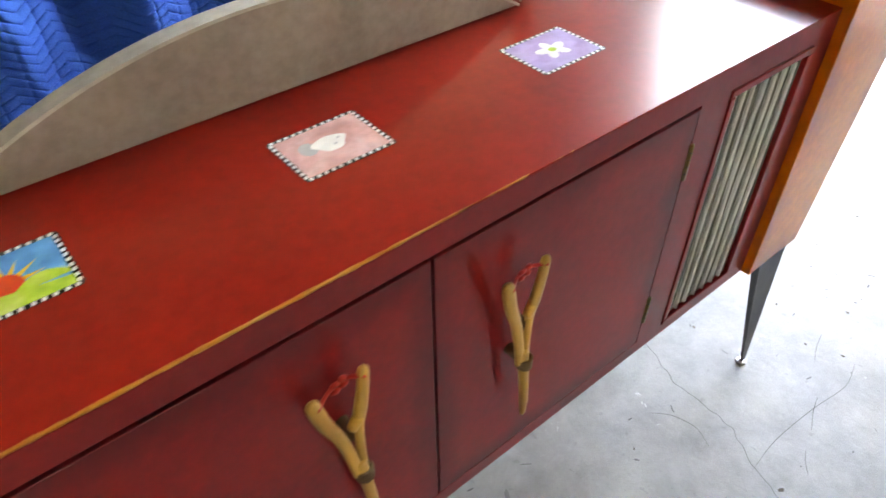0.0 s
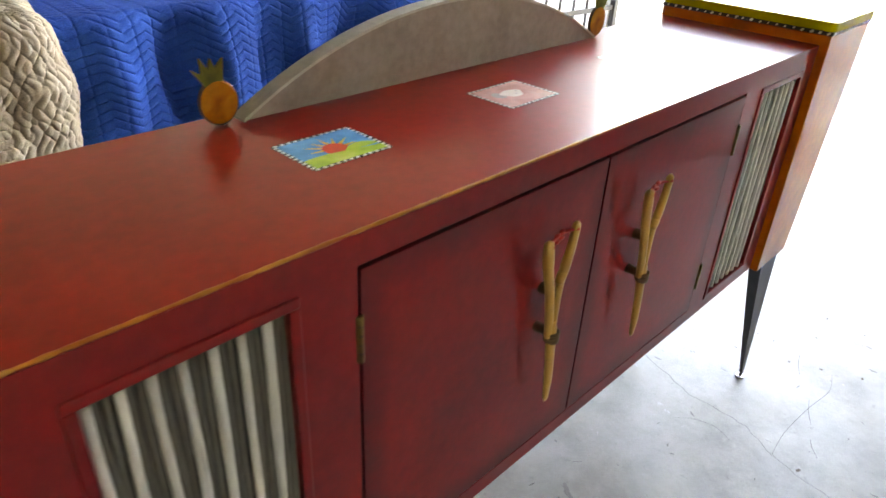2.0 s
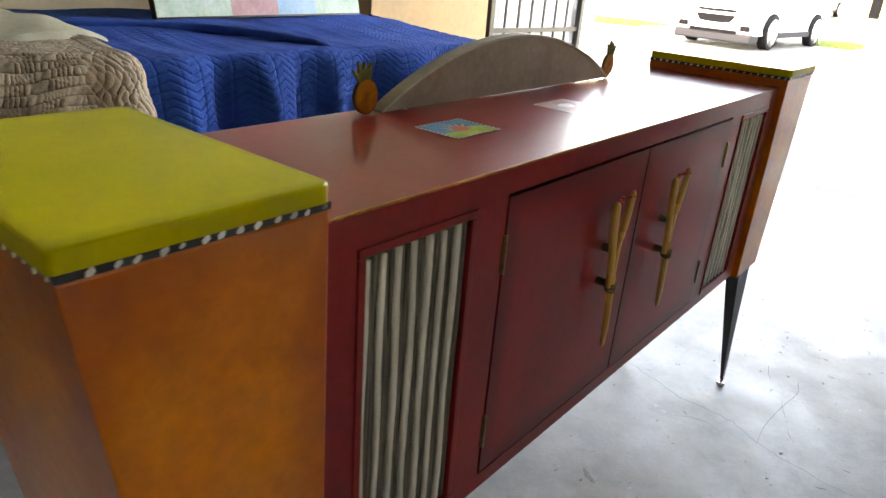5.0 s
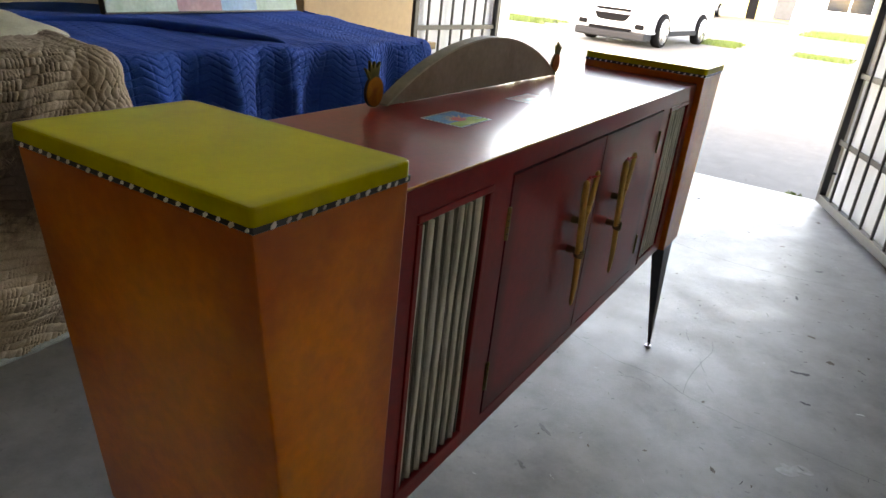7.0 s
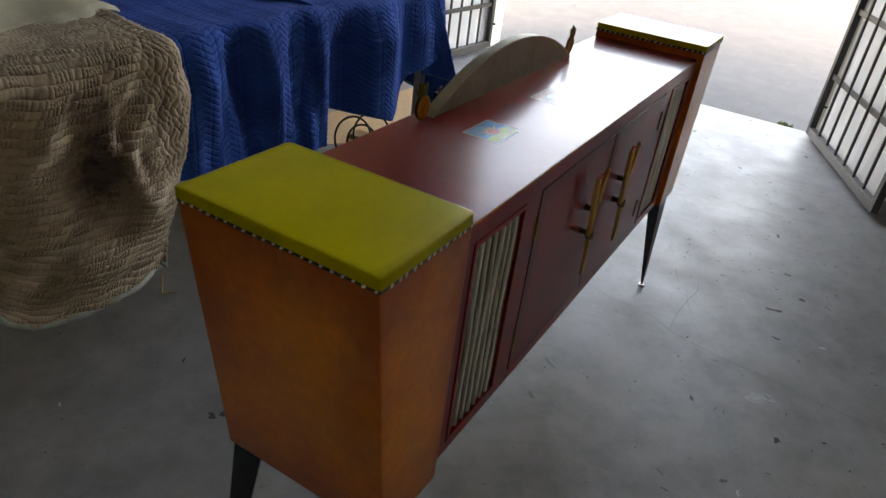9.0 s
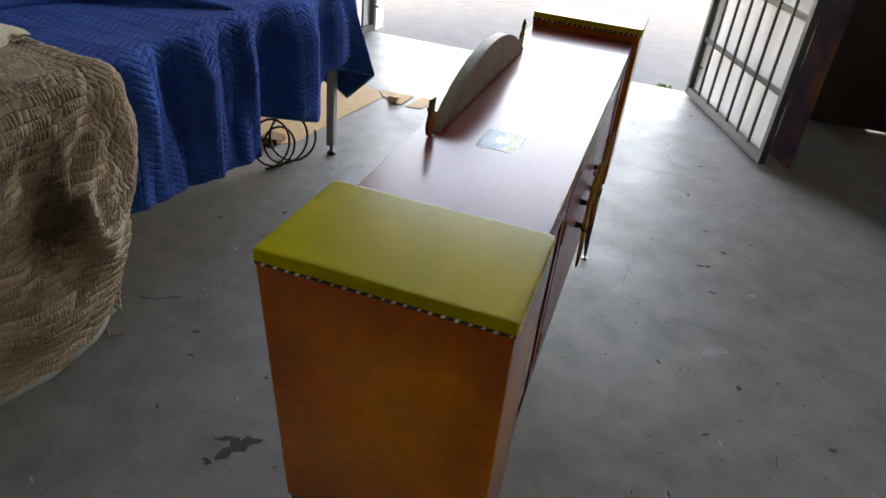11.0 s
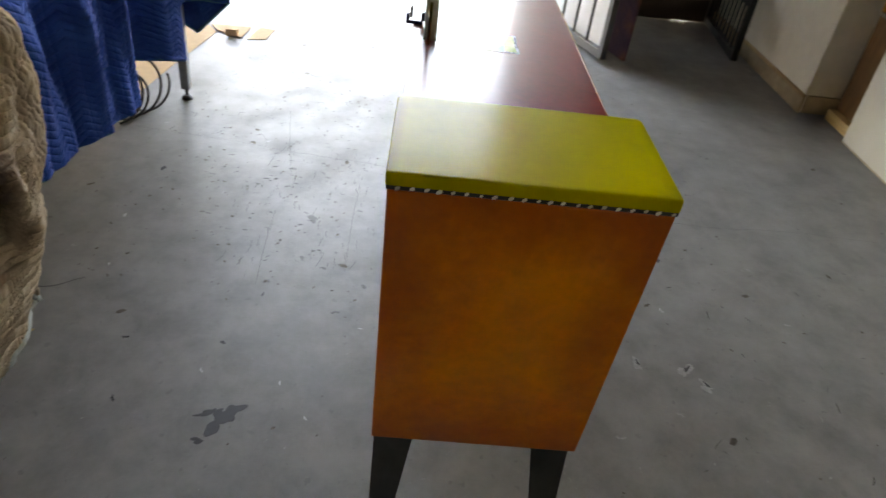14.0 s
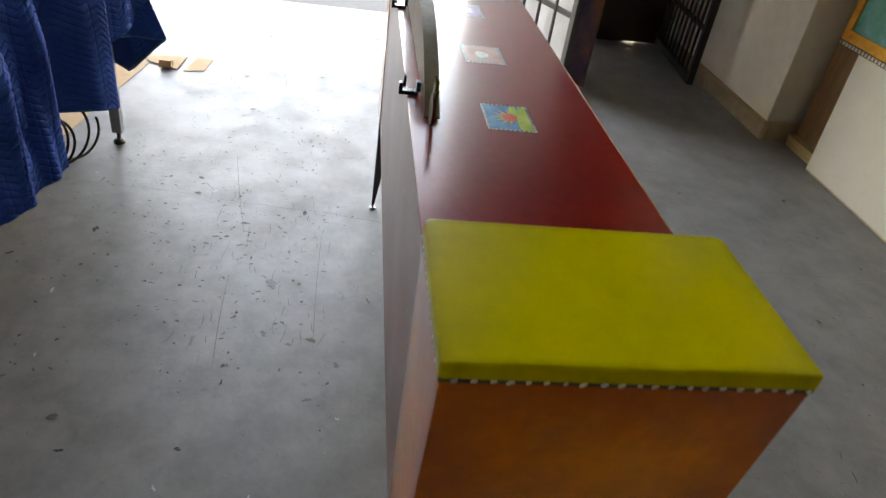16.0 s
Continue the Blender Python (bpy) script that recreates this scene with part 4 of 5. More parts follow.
def bulky_drape():
    """Beige blanket over a bulky load: it runs along the front, wraps round the corner and tucks in below."""
    b = empty("moving_blanket")
    tagged(b, "worn beige quilted moving blanket over a bulky table", "blanket")
    step, z_top, rad, y_front, x_right = 0.0026, 0.918, 0.055, 1.10, -0.362
    x_left, r_c = -1.22, 0.10
    front, turn, side = x_right - x_left, r_c * math.pi / 2, 0.62
    length = front + turn + side
    us = np.linspace(0, length, int(length / step))
    drop = 0.66
    top_len, bend = 0.62, rad * math.pi / 2
    ss = np.linspace(0, top_len + bend + drop, int((top_len + bend + drop) / step))
    U, S = np.meshgrid(us, ss)
    # plan line and its outward normal
    a = np.clip((U - front) / r_c, 0, math.pi / 2)
    px = np.where(U < front, x_left + U, x_right + r_c * np.sin(a))
    py = np.where(U < front, y_front, y_front + r_c * (1 - np.cos(a))) + np.clip(U - front - turn, 0, None)
    px = px + 0.2 * np.clip(U - front - turn - 0.05, 0, None)
    nx, ny = np.sin(a), -np.cos(a)
    # hem height along the line: lower corner to the left, low in front, rising round the corner
    hem = np.interp(us, [0.0, 0.30, 0.36, 0.42, 0.50, 0.62, 0.78, front, front + turn, front + turn + 0.06, front + turn + 0.14, length], [0.60, 0.40, 0.30, 0.245, 0.218, 0.21, 0.212, 0.215, 0.225, 0.29, 0.80, 0.84])
    fit_ = (z_top - rad - hem) / drop
    hang = np.clip(S - top_len - bend, 0, None) * fit_[None, :]
    ang = np.clip((S - top_len) / rad, 0, math.pi / 2)
    on_top = np.clip(top_len - S, 0, None)
    inward = on_top + rad * (1 - np.sin(ang))
    z = z_top - rad + rad * np.cos(ang) - hang
    low = np.clip((0.68 - z) / 0.40, 0, 1)
    wrap = np.clip((U - front + 0.12) / 0.12, 0, 1)
    inward += low**1.3 * (0.070 + 0.04 * wrap)
    # big forms: a ridge, a deep hollow beside it, a belly below, soft lumps
    X = px

    def form(cx, cz, wx, wz, slant=0.0):
        return np.exp(-(((X - cx - slant * (z - cz)) / wx) ** 2) - ((z - cz) / wz) ** 2) * (S > top_len - 0.05)

    bulge = -0.036 * form(-0.61, 0.64, 0.075, 0.15, -0.3) + 0.034 * form(-0.515, 0.62, 0.035, 0.13, -0.45) + 0.03 * form(-0.70, 0.78, 0.07, 0.12, -0.3) + 0.02 * form(-0.42, 0.60, 0.06, 0.2) + 0.035 * form(-0.58, 0.38, 0.18, 0.09)
    bulge += -0.03 * form(-0.84, 0.60, 0.05, 0.16, 0.2) + 0.025 * form(-0.95, 0.66, 0.08, 0.16) - 0.012 * form(-0.40, 0.80, 0.05, 0.06)
    # gathers that run into the hollow and fan out over the corner
    bulge += 0.005 * np.sin((X + 0.25 * z) * 95 + 4 * np.sin(z * 13)) * form(-0.565, 0.66, 0.10, 0.16) + 0.006 * np.sin(X * 60 - z * 45) * form(-0.45, 0.74, 0.1, 0.12)
    bulge += 0.005 * np.sin(X * 23 + z * 11) + 0.003 * np.sin(X * 41 - z * 27 + 2) + 0.004 * np.sin(z * 38 + X * 9)
    # quilting: pillowy rows between deep seams, pulled into small slanting puckers
    run = np.where(S < top_len, -on_top, S - top_len)
    slope = 0.16 * np.clip((run - 0.30) / 0.2, 0, 1) * (U - 0.6)
    rows = (run - slope + 0.006 * np.sin(U * 15 + 3 * np.sin(run * 8)) + 0.0022 * np.sin(U * 43 + run * 15)) / 0.0208
    k = np.floor(rows)
    t_ = rows - k
    line = np.abs(t_ - 0.5) * 2
    seam = np.clip((line - 0.62) / 0.38, 0, 1) ** 1.4
    # short upright tucks between the seams, never two alike; over the corner they pull into long slanting diamonds
    shift = 0.37 * k + 0.8 * np.sin(k * 2.3 + U * 31) + 0.6 * np.sin(U * 73 + k)
    tuck = np.abs(((U / 0.0120 + 0.7 * t_ + shift) % 1.0) - 0.5) * 2
    loose = 0.5 + 0.5 * np.sin(U * 27 + k * 1.7) * np.sin(k * 0.9 + U * 11)
    pillow = 0.0100 * (1 - seam) * (0.75 + 0.25 * np.sin(U * 37 + k * 2.1)) + (0.0014 + 0.0048 * loose) * (tuck - 0.5)
    p_, q_ = U + 0.55 * run + 0.006 * np.sin(run * 45 + U * 30) + 0.004 * np.sin(U * 90), U - 0.40 * run + 0.006 * np.sin(U * 60 - run * 38) + 0.003 * np.sin(run * 110)
    net = np.minimum(np.abs(((p_ / 0.034) % 1.0) - 0.5), np.abs(((q_ / 0.03) % 1.0) - 0.5)) * 2
    diamond = 0.005 * np.clip(net * 2.2, 0, 1) ** 0.7 + 0.0016 * np.sin(U * 330 + 5 * np.sin(run * 70))
    corner = np.clip((X + 0.455) / 0.05, 0, 1) * np.clip((z - 0.50) / 0.1, 0, 1)
    relief = pillow * (1 - corner) + diamond * corner
    relief *= np.where(S < top_len - 0.03, 0.4, 1.0)
    o = bulge * np.sin(ang) + relief * np.sin(ang)
    x = px - nx * inward + nx * o
    y = py - ny * inward + ny * o
    z = z + relief * np.cos(ang) + (0.005 * np.sin(X * 9 + on_top * 8) + 0.006 * np.sin(on_top * 7)) * np.clip(on_top / 0.1, 0, 1)
    out = np.stack([x, y, z], -1)
    # behind the corner the top cloth lies flat: keep the wrapped side from crossing itself
    out[..., 0] = np.where((U > front) & (S < top_len), np.maximum(out[..., 0], -1.0), out[..., 0])
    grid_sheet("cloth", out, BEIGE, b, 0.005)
    edge = [tuple(p) for p in out[-1, ::7]]
    part("binding", sweep([(p[0], p[1], p[2]) for p in edge], 0.0105, 8), PALE_BIND, b, "grey-teal stitched edge binding", True)
    return b


drape = bulky_drape()


def frayed_tuft():
    """Loose threads standing out of the worn gather in the drape."""
    rnd = random.Random(17)
    bm = bmesh.new()
    for _ in range(420):
        t = rnd.random()
        x = -0.585 + 0.10 * t + rnd.gauss(0, 0.014)
        z = 0.735 - 0.25 * t + rnd.gauss(0, 0.012)
        y = 1.075 + 0.012 * rnd.random() + 0.03 * max(0.0, t - 0.4)
        a, ln = rnd.uniform(-1.1, 1.1), rnd.uniform(0.012, 0.03)
        sweep([(x, y + 0.012, z), (x + 0.4 * ln * math.sin(a), y - 0.35 * ln, z - 0.3 * ln), (x + ln * math.sin(a), y - 0.3 * ln, z - ln * math.cos(a))], [0.0009, 0.0008, 0.0003], 3, bm=bm)
    part("frayed_threads", bm, BEIGE, drape, "worn fuzzy tuft of loose threads")


frayed_tuft()


def top_cloth():
    """Pale cloth spread over the back of the beige load, its corner reaching onto the blue blanket."""
    n, k = 260, 170
    v, u = np.meshgrid(np.linspace(0, 1, k), np.linspace(0, 1, n), indexing="ij")
    x = -1.25 + (1.07 - 0.05 * v + 0.01 * np.sin(v * 14)) * u
    near = np.maximum(1.365 + 0.36 * (x + 0.541), 1.17) + 0.012 * np.sin(x * 22) + 0.005 * np.sin(x * 61)
    y = near + (1.93 - near) * v
    z = 0.934 + 0.02 * np.clip(v * 2.5, 0, 1) + 0.004 * np.sin(x * 11 + y * 7) + 0.003 * np.sin(x * 29 - y * 17)
    z -= 0.03 * np.clip((u - 0.9) / 0.1, 0, 1) ** 2 + 0.008 * np.clip(1 - v * 14, 0, 1)
    out = np.stack([x, y, z], -1)
    c = grid_sheet("pale_cloth", out, PALE_CLOTH, None, 0.004)
    tagged(c, "faded pale cloth spread over the beige blanket", "cloth")


top_cloth()

# ---------------------------------------------------------------- things on and behind the table


def table_painting():
    p = empty("painting")
    tagged(p, "abstract canvas in pale green, pink and blue leaning on the table", "painting")
    p.matrix_basis = pose(0.65, 1.88, 0.924, -12, 0, 6)
    part("stretcher", block(-0.52, 0.52, 0.0, 0.022, 0.0, 0.6, 0.002), BLACK_PAINT, p, "black canvas edge")
    part("colour_field", block(-0.515, -0.2, -0.004, -0.0003, 0.006, 0.595), CANVAS_PALE, p)
    part("colour_field", block(-0.2, 0.03, -0.004, -0.0003, 0.006, 0.595), CANVAS_PINK, p)
    part("colour_field", block(0.03, 0.24, -0.004, -0.0003, 0.006, 0.07), CANVAS_BLUE, p)
    part("colour_field", block(0.03, 0.24, -0.004, -0.0003, 0.0702, 0.595), CANVAS_PINK, p)
    part("colour_field", block(0.24, 0.515, -0.004, -0.0003, 0.006, 0.595), CANVAS_PALE, p)
    return p


table_painting()


def cardboard_box(x0, x1, y0, y1, z0, z1):
    b = empty("cardboard_box")
    tagged(b, "large plain brown cardboard box standing behind the table", "box")
    part("box_body", block(x0, x1, y0, y1, z0, z1, 0.006), CARDBOARD, b)
    part("flap", block(x0 + 0.01, x1 - 0.02, y0 - 0.006, y0 - 0.002, z1 - 0.16, z1 - 0.003, 0.001), CARDBOARD, b, "folded-down cardboard flap")
    return b


cardboard_box(1.5, 2.5, 2.2, 2.7, 0.0, 1.25)


def sheet_piece(outline, z, label):
    return tagged(part("cardboard_sheet", prism(outline, z, z + 0.004, "z", 0.0008, 1), CARDBOARD), label, "cardboard")


sheet_piece([(1.12, 1.80), (1.37, 1.60), (1.75, 1.565), (2.25, 1.50), (2.34, 1.56), (2.6, 2.0), (1.25, 2.1)], 0.0, "flattened brown cardboard sheet lying on the floor")
sheet_piece([(2.185, 1.312), (2.21, 1.212), (2.388, 1.198), (2.408, 1.286)], 0.0, "small cardboard offcut on the floor")
sheet_piece([(2.19, 1.345), (2.385, 1.335), (2.36, 1.56), (2.27, 1.50)], 0.0045, "small cardboard offcut on the floor")
tagged(part("cardboard_flap", prism([(2.19, 0.0086), (2.25, 0.0086), (2.24, 0.038), (2.205, 0.042)], 1.375, 1.435, "y", 0.002), CARDBOARD), "crumpled stub of cardboard on the floor", "cardboard")
tagged(part("wood_block", block(1.27, 1.36, 1.66, 1.76, 0.0045, 0.035, 0.003), BROWNWOOD), "dark offcut of wood on the cardboard", "wood")


def cable_coil():
    pts = []
    for k in range(190):
        a = -math.pi / 2 + k * 0.11
        r = 0.112 + 0.014 * math.sin(k * 0.045 + 1)
        pts.append((1.00 + 0.0009 * k + r * math.cos(a) * 0.55, 1.56 - 0.0004 * k - r * math.cos(a) * 0.62, 0.008 + r + r * math.sin(a)))
    c = part("cable_coil", sweep(pts, 0.0055, 8), CABLE, None, "", True)
    return tagged(c, "loose coil of black cable standing under the table", "cable")


cable_coil()

# ---------------------------------------------------------------- gates at the doorway


def gate(name_label, x, y, turn, length, height, bars, sheet, rails=(0.37, 0.78, 1.3, 1.75), grey=True):
    """A hinged leaf of upright bars; local x runs from the hinge."""
    g = empty("metal_gate", (x, y, 0), turn)
    tagged(g, name_label, "gate", "gate leaves")
    fm = GATE_GREY if grey else GATE_BLACK
    z0 = 0.03
    for a, b_ in ((0, 0.04), (length - 0.04, length)):
        part("gate_post", block(a, b_, -0.02, 0.02, z0, height, 0.003), fm if a else GATE_BLACK, g, "square steel upright")
    part("bottom_rail", block(0.04, length - 0.04, -0.02, 0.02, z0, z0 + 0.05, 0.003), fm, g)
    part("top_rail", block(0.04, length - 0.04, -0.02, 0.02, height - 0.04, height, 0.003), fm, g)
    for z in rails:
        part("cross_rail", block(0.04, length - 0.04, -0.006, 0.006, z - 0.016, z + 0.016, 0.001, 1), GATE_BLACK, g)
    for k in range(bars):
        xb = 0.04 + (length - 0.08) * (k + 1) / (bars + 1)
        part("bar", block(xb - 0.007, xb + 0.007, -0.0135, 0.0005, z0 + 0.05, height - 0.04, 0.001, 1), GATE_BLACK, g)
    if sheet:
        n, k = 60, 90
        out = np.zeros((k, n, 3))
        rnd = np.random.RandomState(4)
        ph = rnd.uniform(0, 6, 12)
        for i in range(k):
            for j in range(n):
                u, v = j / (n - 1), i / (k - 1)
                q = sum(0.006 / (1 + m_ * 0.4) * math.sin(ph[m_] + u * (5 + 5 * m_) + v * (4 + 6 * (m_ % 4)) * (1 if m_ % 2 else -1)) for m_ in range(9))
                out[i, j] = (0.02 + (length - 0.05) * u, sheet * (0.035 + abs(q)), 0.02 + 0.02 * math.sin(u * 9) * (1 - v) + (height - 0.1) * v)
        grid_sheet("plastic_sheet", out, SHEET, g, 0.0, "wrinkled white sheet tied behind the bars")
    part("hinge_pin", sweep([(-0.012, 0, 0.2), (-0.012, 0, 0.28)], 0.012, 10), STEEL, g, "", True)
    part("latch_stub", sweep([(0.02, 0.02, 0.22), (0.02, 0.05, 0.22)], 0.008, 8), STEEL, g, "", True)
    return g


gate("black barred gate leaf swung open, white sheet behind its bars", 3.555, -0.332, 180 + 21.4, 1.225, 2.6, 6, 1, (0.425, 0.825, 1.24, 1.66, 2.1))
gate("black barred gate leaf swung open before pale sheeting", 3.62, 2.17, 180 - 5, 1.03, 2.2, 6, -1, grey=False)
gate("dark barred gate leaf folded back against the wall", 3.52, -1.775, 180 - 6, 0.86, 2.2, 8, 0, grey=False)

lean = empty("painted_board", (2.62, -0.86, 0))
tagged(lean, "tall board painted in purple and orange leaning by the gate", "board")
part("board_face", block(-0.17, 0.12, -0.012, 0.012, 0.0, 1.4, 0.003), BOARD_PURPLE, lean)
lean.matrix_basis = pose(2.68, -0.885, 0, 0, 0, 19)

d = empty("door_1", (0, 0, 0))
tagged(d, "closed dark brown door with daylight under it", "door", "", "structure")
part("door_leaf", block(3.57, 3.63, -1.85, -0.55, 0.010, 2.3, 0.003), DOORBROWN, d)
# Added strip blocks daylight under the door, leaving one end of the gap open.
part("door_sweep", block(3.575, 3.625, -1.53, -0.55, 0.001, 0.0098, 0.001), CABLE, d, "black strip added to block daylight under most of the door")
part("door_leaf", block(3.57, 3.63, -1.85, -0.55, 2.31, 4.55, 0.003), DOORBROWN, d)

# ---------------------------------------------------------------- right-hand wall: panel, painting, battens
pan = part("white_panel", prism([(0.2, 0.0), (1.615, 0.0), (1.665, 0.61), (0.2, 0.61)], -0.006, 0.006, "y", 0.002), PANEL)
tagged(pan, "off-white flat panel leaning against the wall", "panel")
pan.matrix_basis = pose(0.0, -1.922, 0.0, 3, 0, 0)
part("bottom_edge", block(0.2, 1.6145, -0.0055, 0.0075, 0.0005, 0.009, 0.001, 1), SKIRTING, pan, "thin brown strip along the lower edge")
bb = part("brown_board", block(1.46, 1.93, -2.04, -2.012, 0.0, 1.5, 0.003), BROWNWOOD)
tagged(bb, "stained brown wooden board behind the white panel", "board")
bt = part("pine_batten", block(1.48, 1.925, -2.01, -1.965, 0.0, 0.06, 0.003), PINEBAR)
tagged(bt, "bare pine batten on the floor by the wall", "batten")


def wall_painting():
    p = empty("framed_painting", (1.0, -1.93, 0.62))
    tagged(p, "green painting in an orange frame with a dotted edge", "painting")
    p.matrix_basis = pose(1.235, -1.963, 0.622, 3.5, 0, 0)
    part("canvas", block(-0.56, 0.56, -0.012, 0.008, 0.05, 0.95, 0.001), CANVAS_GREEN, p, "blue-green brushed canvas")
    fr = bmesh.new()
    for a in ((-0.6, 0.6, 0.0, 0.05), (-0.6, 0.6, 0.95, 1.0), (-0.6, -0.56, 0.0503, 0.9497), (0.56, 0.6, 0.0503, 0.9497)):
        block(a[0], a[1], -0.014, 0.018, a[2], a[3], 0.002, 1, bm=fr)
    part("frame", fr, FRAME_ORANGE, p, "orange painted frame")
    part("dark_edge", block(-0.6, 0.6, -0.013, 0.016, -0.026, -0.0005, 0.001, 1), OUTLINE, p)
    dt = bmesh.new()
    for k in range(46):
        x = -0.59 + 0.0262 * k
        block(x - 0.008, x + 0.008, 0.0155, 0.0185, -0.022, -0.006, 0.0, 1, bm=dt)
    part("pale_dots", dt, GREY_SOFT, p, "row of pale painted squares")
    return p


wall_painting()

# ---------------------------------------------------------------- outdoors


def wheel(parent, x, y, z, r, side):
    prof = [(r - 0.07, -0.10), (r - 0.012, -0.10), (r, -0.085), (r, 0.085), (r - 0.012, 0.10), (r - 0.07, 0.10)]
    t = lathe(prof, 32)
    m = pose(x, y, z, 90, 0, 0)
    t.transform(m)
    w_ = part("wheel", t, TYRE, parent, "black tyre", True)
    rim = lathe([(0.02, 0.06 * side), (r - 0.13, 0.075 * side), (r - 0.085, 0.09 * side), (r - 0.075, 0.103 * side)], 28)
    rim.transform(m)
    part("rim", rim, RIM, w_, "silver alloy rim", True)
    sp = bmesh.new()
    for k in range(5):
        join(sp, block(0.04, r - 0.10, -0.03, 0.03, 0.0, 0.02, 0.006), pose(0, 0, 0.085 * side, 0, 0, 72 * k))
    sp.transform(m)
    part("spokes", sp, RIM, w_)


def parked_car(x, y, turn, label, size=0.94):
    """A car; its nose points along local -x, and local x = 0 is the front bumper."""
    c = empty("parked_car", (x, y, -0.06), turn)
    c.matrix_basis = c.matrix_basis @ Matrix.Diagonal((size, size, size, 1))
    tagged(c, label, "car")
    L, W, H = 4.7, 1.84, 1.66
    side = [(0.05, 0.30), (0.0, 0.45), (0.03, 0.68), (0.12, 0.86), (0.5, 0.97), (1.25, 1.12), (1.95, 1.58), (2.5, 1.66), (3.6, 1.63), (4.35, 1.45), (4.6, 1.05), (4.68, 0.8), (4.65, 0.4), (4.4, 0.3), (0.3, 0.28)]
    b = prism(side, -W / 2, W / 2, "y")
    for v in b.verts:
        f = 1.0 - 0.10 * max(0, (v.co.z - 1.0) / 0.6) - 0.06 * max(0, 1 - v.co.x / 0.5) - 0.04 * max(0, (v.co.x - 4.2) / 0.5)
        v.co.y *= f
    soften(b, 0.05, 3)
    part("car_body", b, CARWHITE, c, "white painted bodywork", True)
    part("front_bumper", block(-0.03, 0.42, -0.87, 0.87, 0.13, 0.31, 0.05, 3), CARGREY, c, "grey plastic bumper")
    part("upper_grille", block(-0.004, 0.10, -0.42, 0.42, 0.74, 0.785, 0.015), CARDARK, c)
    part("lower_grille", prism([(-0.44, 0.67), (0.44, 0.67), (0.34, 0.53), (0.2, 0.51), (-0.2, 0.51), (-0.34, 0.53)], -0.022, 0.06, "x", 0.01), CARDARK, c)
    part("air_intake", block(-0.04, 0.06, -0.52, 0.52, 0.315, 0.37, 0.012), CARDARK, c)
    for s in (-1, 1):
        part("headlight", prism([(s * 0.5, 0.76), (s * 0.84, 0.84), (s * 0.84, 0.72), (s * 0.52, 0.68)], 0.0, 0.2, "x", 0.01), LAMPGLASS, c, "clear headlight")
        part("fog_light", block(-0.02, 0.12, s * 0.70 - 0.11, s * 0.70 + 0.11, 0.38, 0.49, 0.03), CARDARK, c, "dark fog-light housing")
        part("side_sill", block(1.3, 3.35, s * 0.90 - 0.03, s * 0.90 + 0.03, 0.24, 0.36, 0.015), CARGREY, c)
        win = prism([(1.55, 1.14), (2.05, 1.52), (3.5, 1.54), (4.1, 1.2)], s * 0.855 - 0.02, s * 0.855 + 0.02, "y", 0.01)
        part("side_window", win, GLASSDARK, c)
        for xw in (0.92, 3.72):
            arch = prism([(xw + 0.42 * math.cos(t), 0.34 + 0.42 * math.sin(t)) for t in np.linspace(0, math.pi, 18)], s * 0.905 - 0.025, s * 0.905 + 0.025, "y", 0.006, 1)
            part("wheel_arch", arch, CARDARK, c, "dark wheel arch")
            wheel(c, xw, s * 0.86, 0.36, 0.36, -s)
    part("windscreen", prism([(1.27, 1.145), (1.93, 1.585), (1.95, 1.56), (1.30, 1.12)], -0.72, 0.72, "y"), GLASSDARK, c)
    return c


parked_car(13.75, 4.72, -5, "white compact SUV parked on the driveway, nose towards the garage")
parked_car(37.0, 8.7, 0, "white car parked further up the drive")


def house():
    h = empty("house", (44, 6.0, -0.06))
    tagged(h, "pale yellow house with dark openings beyond the driveway", "house")
    part("wall", block(0, 8, -18, 5.5, 0.0, 3.4, 0.02), YELLOWWALL, h, "pale yellow rendered wall")
    part("roof", prism([(-18.5, 3.4), (6.0, 3.4), (-6.2, 6.0)], -0.5, 8.5, "x"), TRIMWOOD, h)
    for y in (-1.0, -9.0):
        dd = part("door", block(-0.06, 0.02, y - 0.5, y + 0.5, 0.15, 2.2, 0.01), GATE_GREY, h, "dark front door")
        part("door_frame", block(-0.09, -0.061, y - 0.6, y - 0.5, 0.15, 2.3), WHITE_PAINT, dd)
    for y in (-4.2, -13.0):
        wi = part("window", block(-0.05, 0.02, y - 1.1, y + 1.1, 0.9, 2.2, 0.01), GLASSDARK, h, "window with white frame")
        fr = bmesh.new()
        for a in ((-1.2, 1.2, 0.8, 0.9), (-1.2, 1.2, 2.2, 2.3), (-1.2, -1.1, 0.9, 2.2), (1.1, 1.2, 0.9, 2.2), (-0.04, 0.04, 0.9, 2.2)):
            block(-0.1, 0.0, y + a[0], y + a[1], a[2], a[3], bm=fr)
        part("window_frame", fr, WHITE_PAINT, wi)
    op = part("garage_opening", block(-0.04, 0.02, 0.45, 1.0, 0.0, 3.0, 0.01), CARDARK, h, "dark opening at the corner of the house")
    part("opening_frame", block(-0.08, -0.0405, 0.33, 0.45, 0.0, 3.1, 0.01), YELLOWWALL, op)
    part("porch_wall", block(-3.2, -2.9, -14, -1.8, 0.0, 0.75, 0.03), SHEET, h, "low pale ramp wall")
    return h


house()


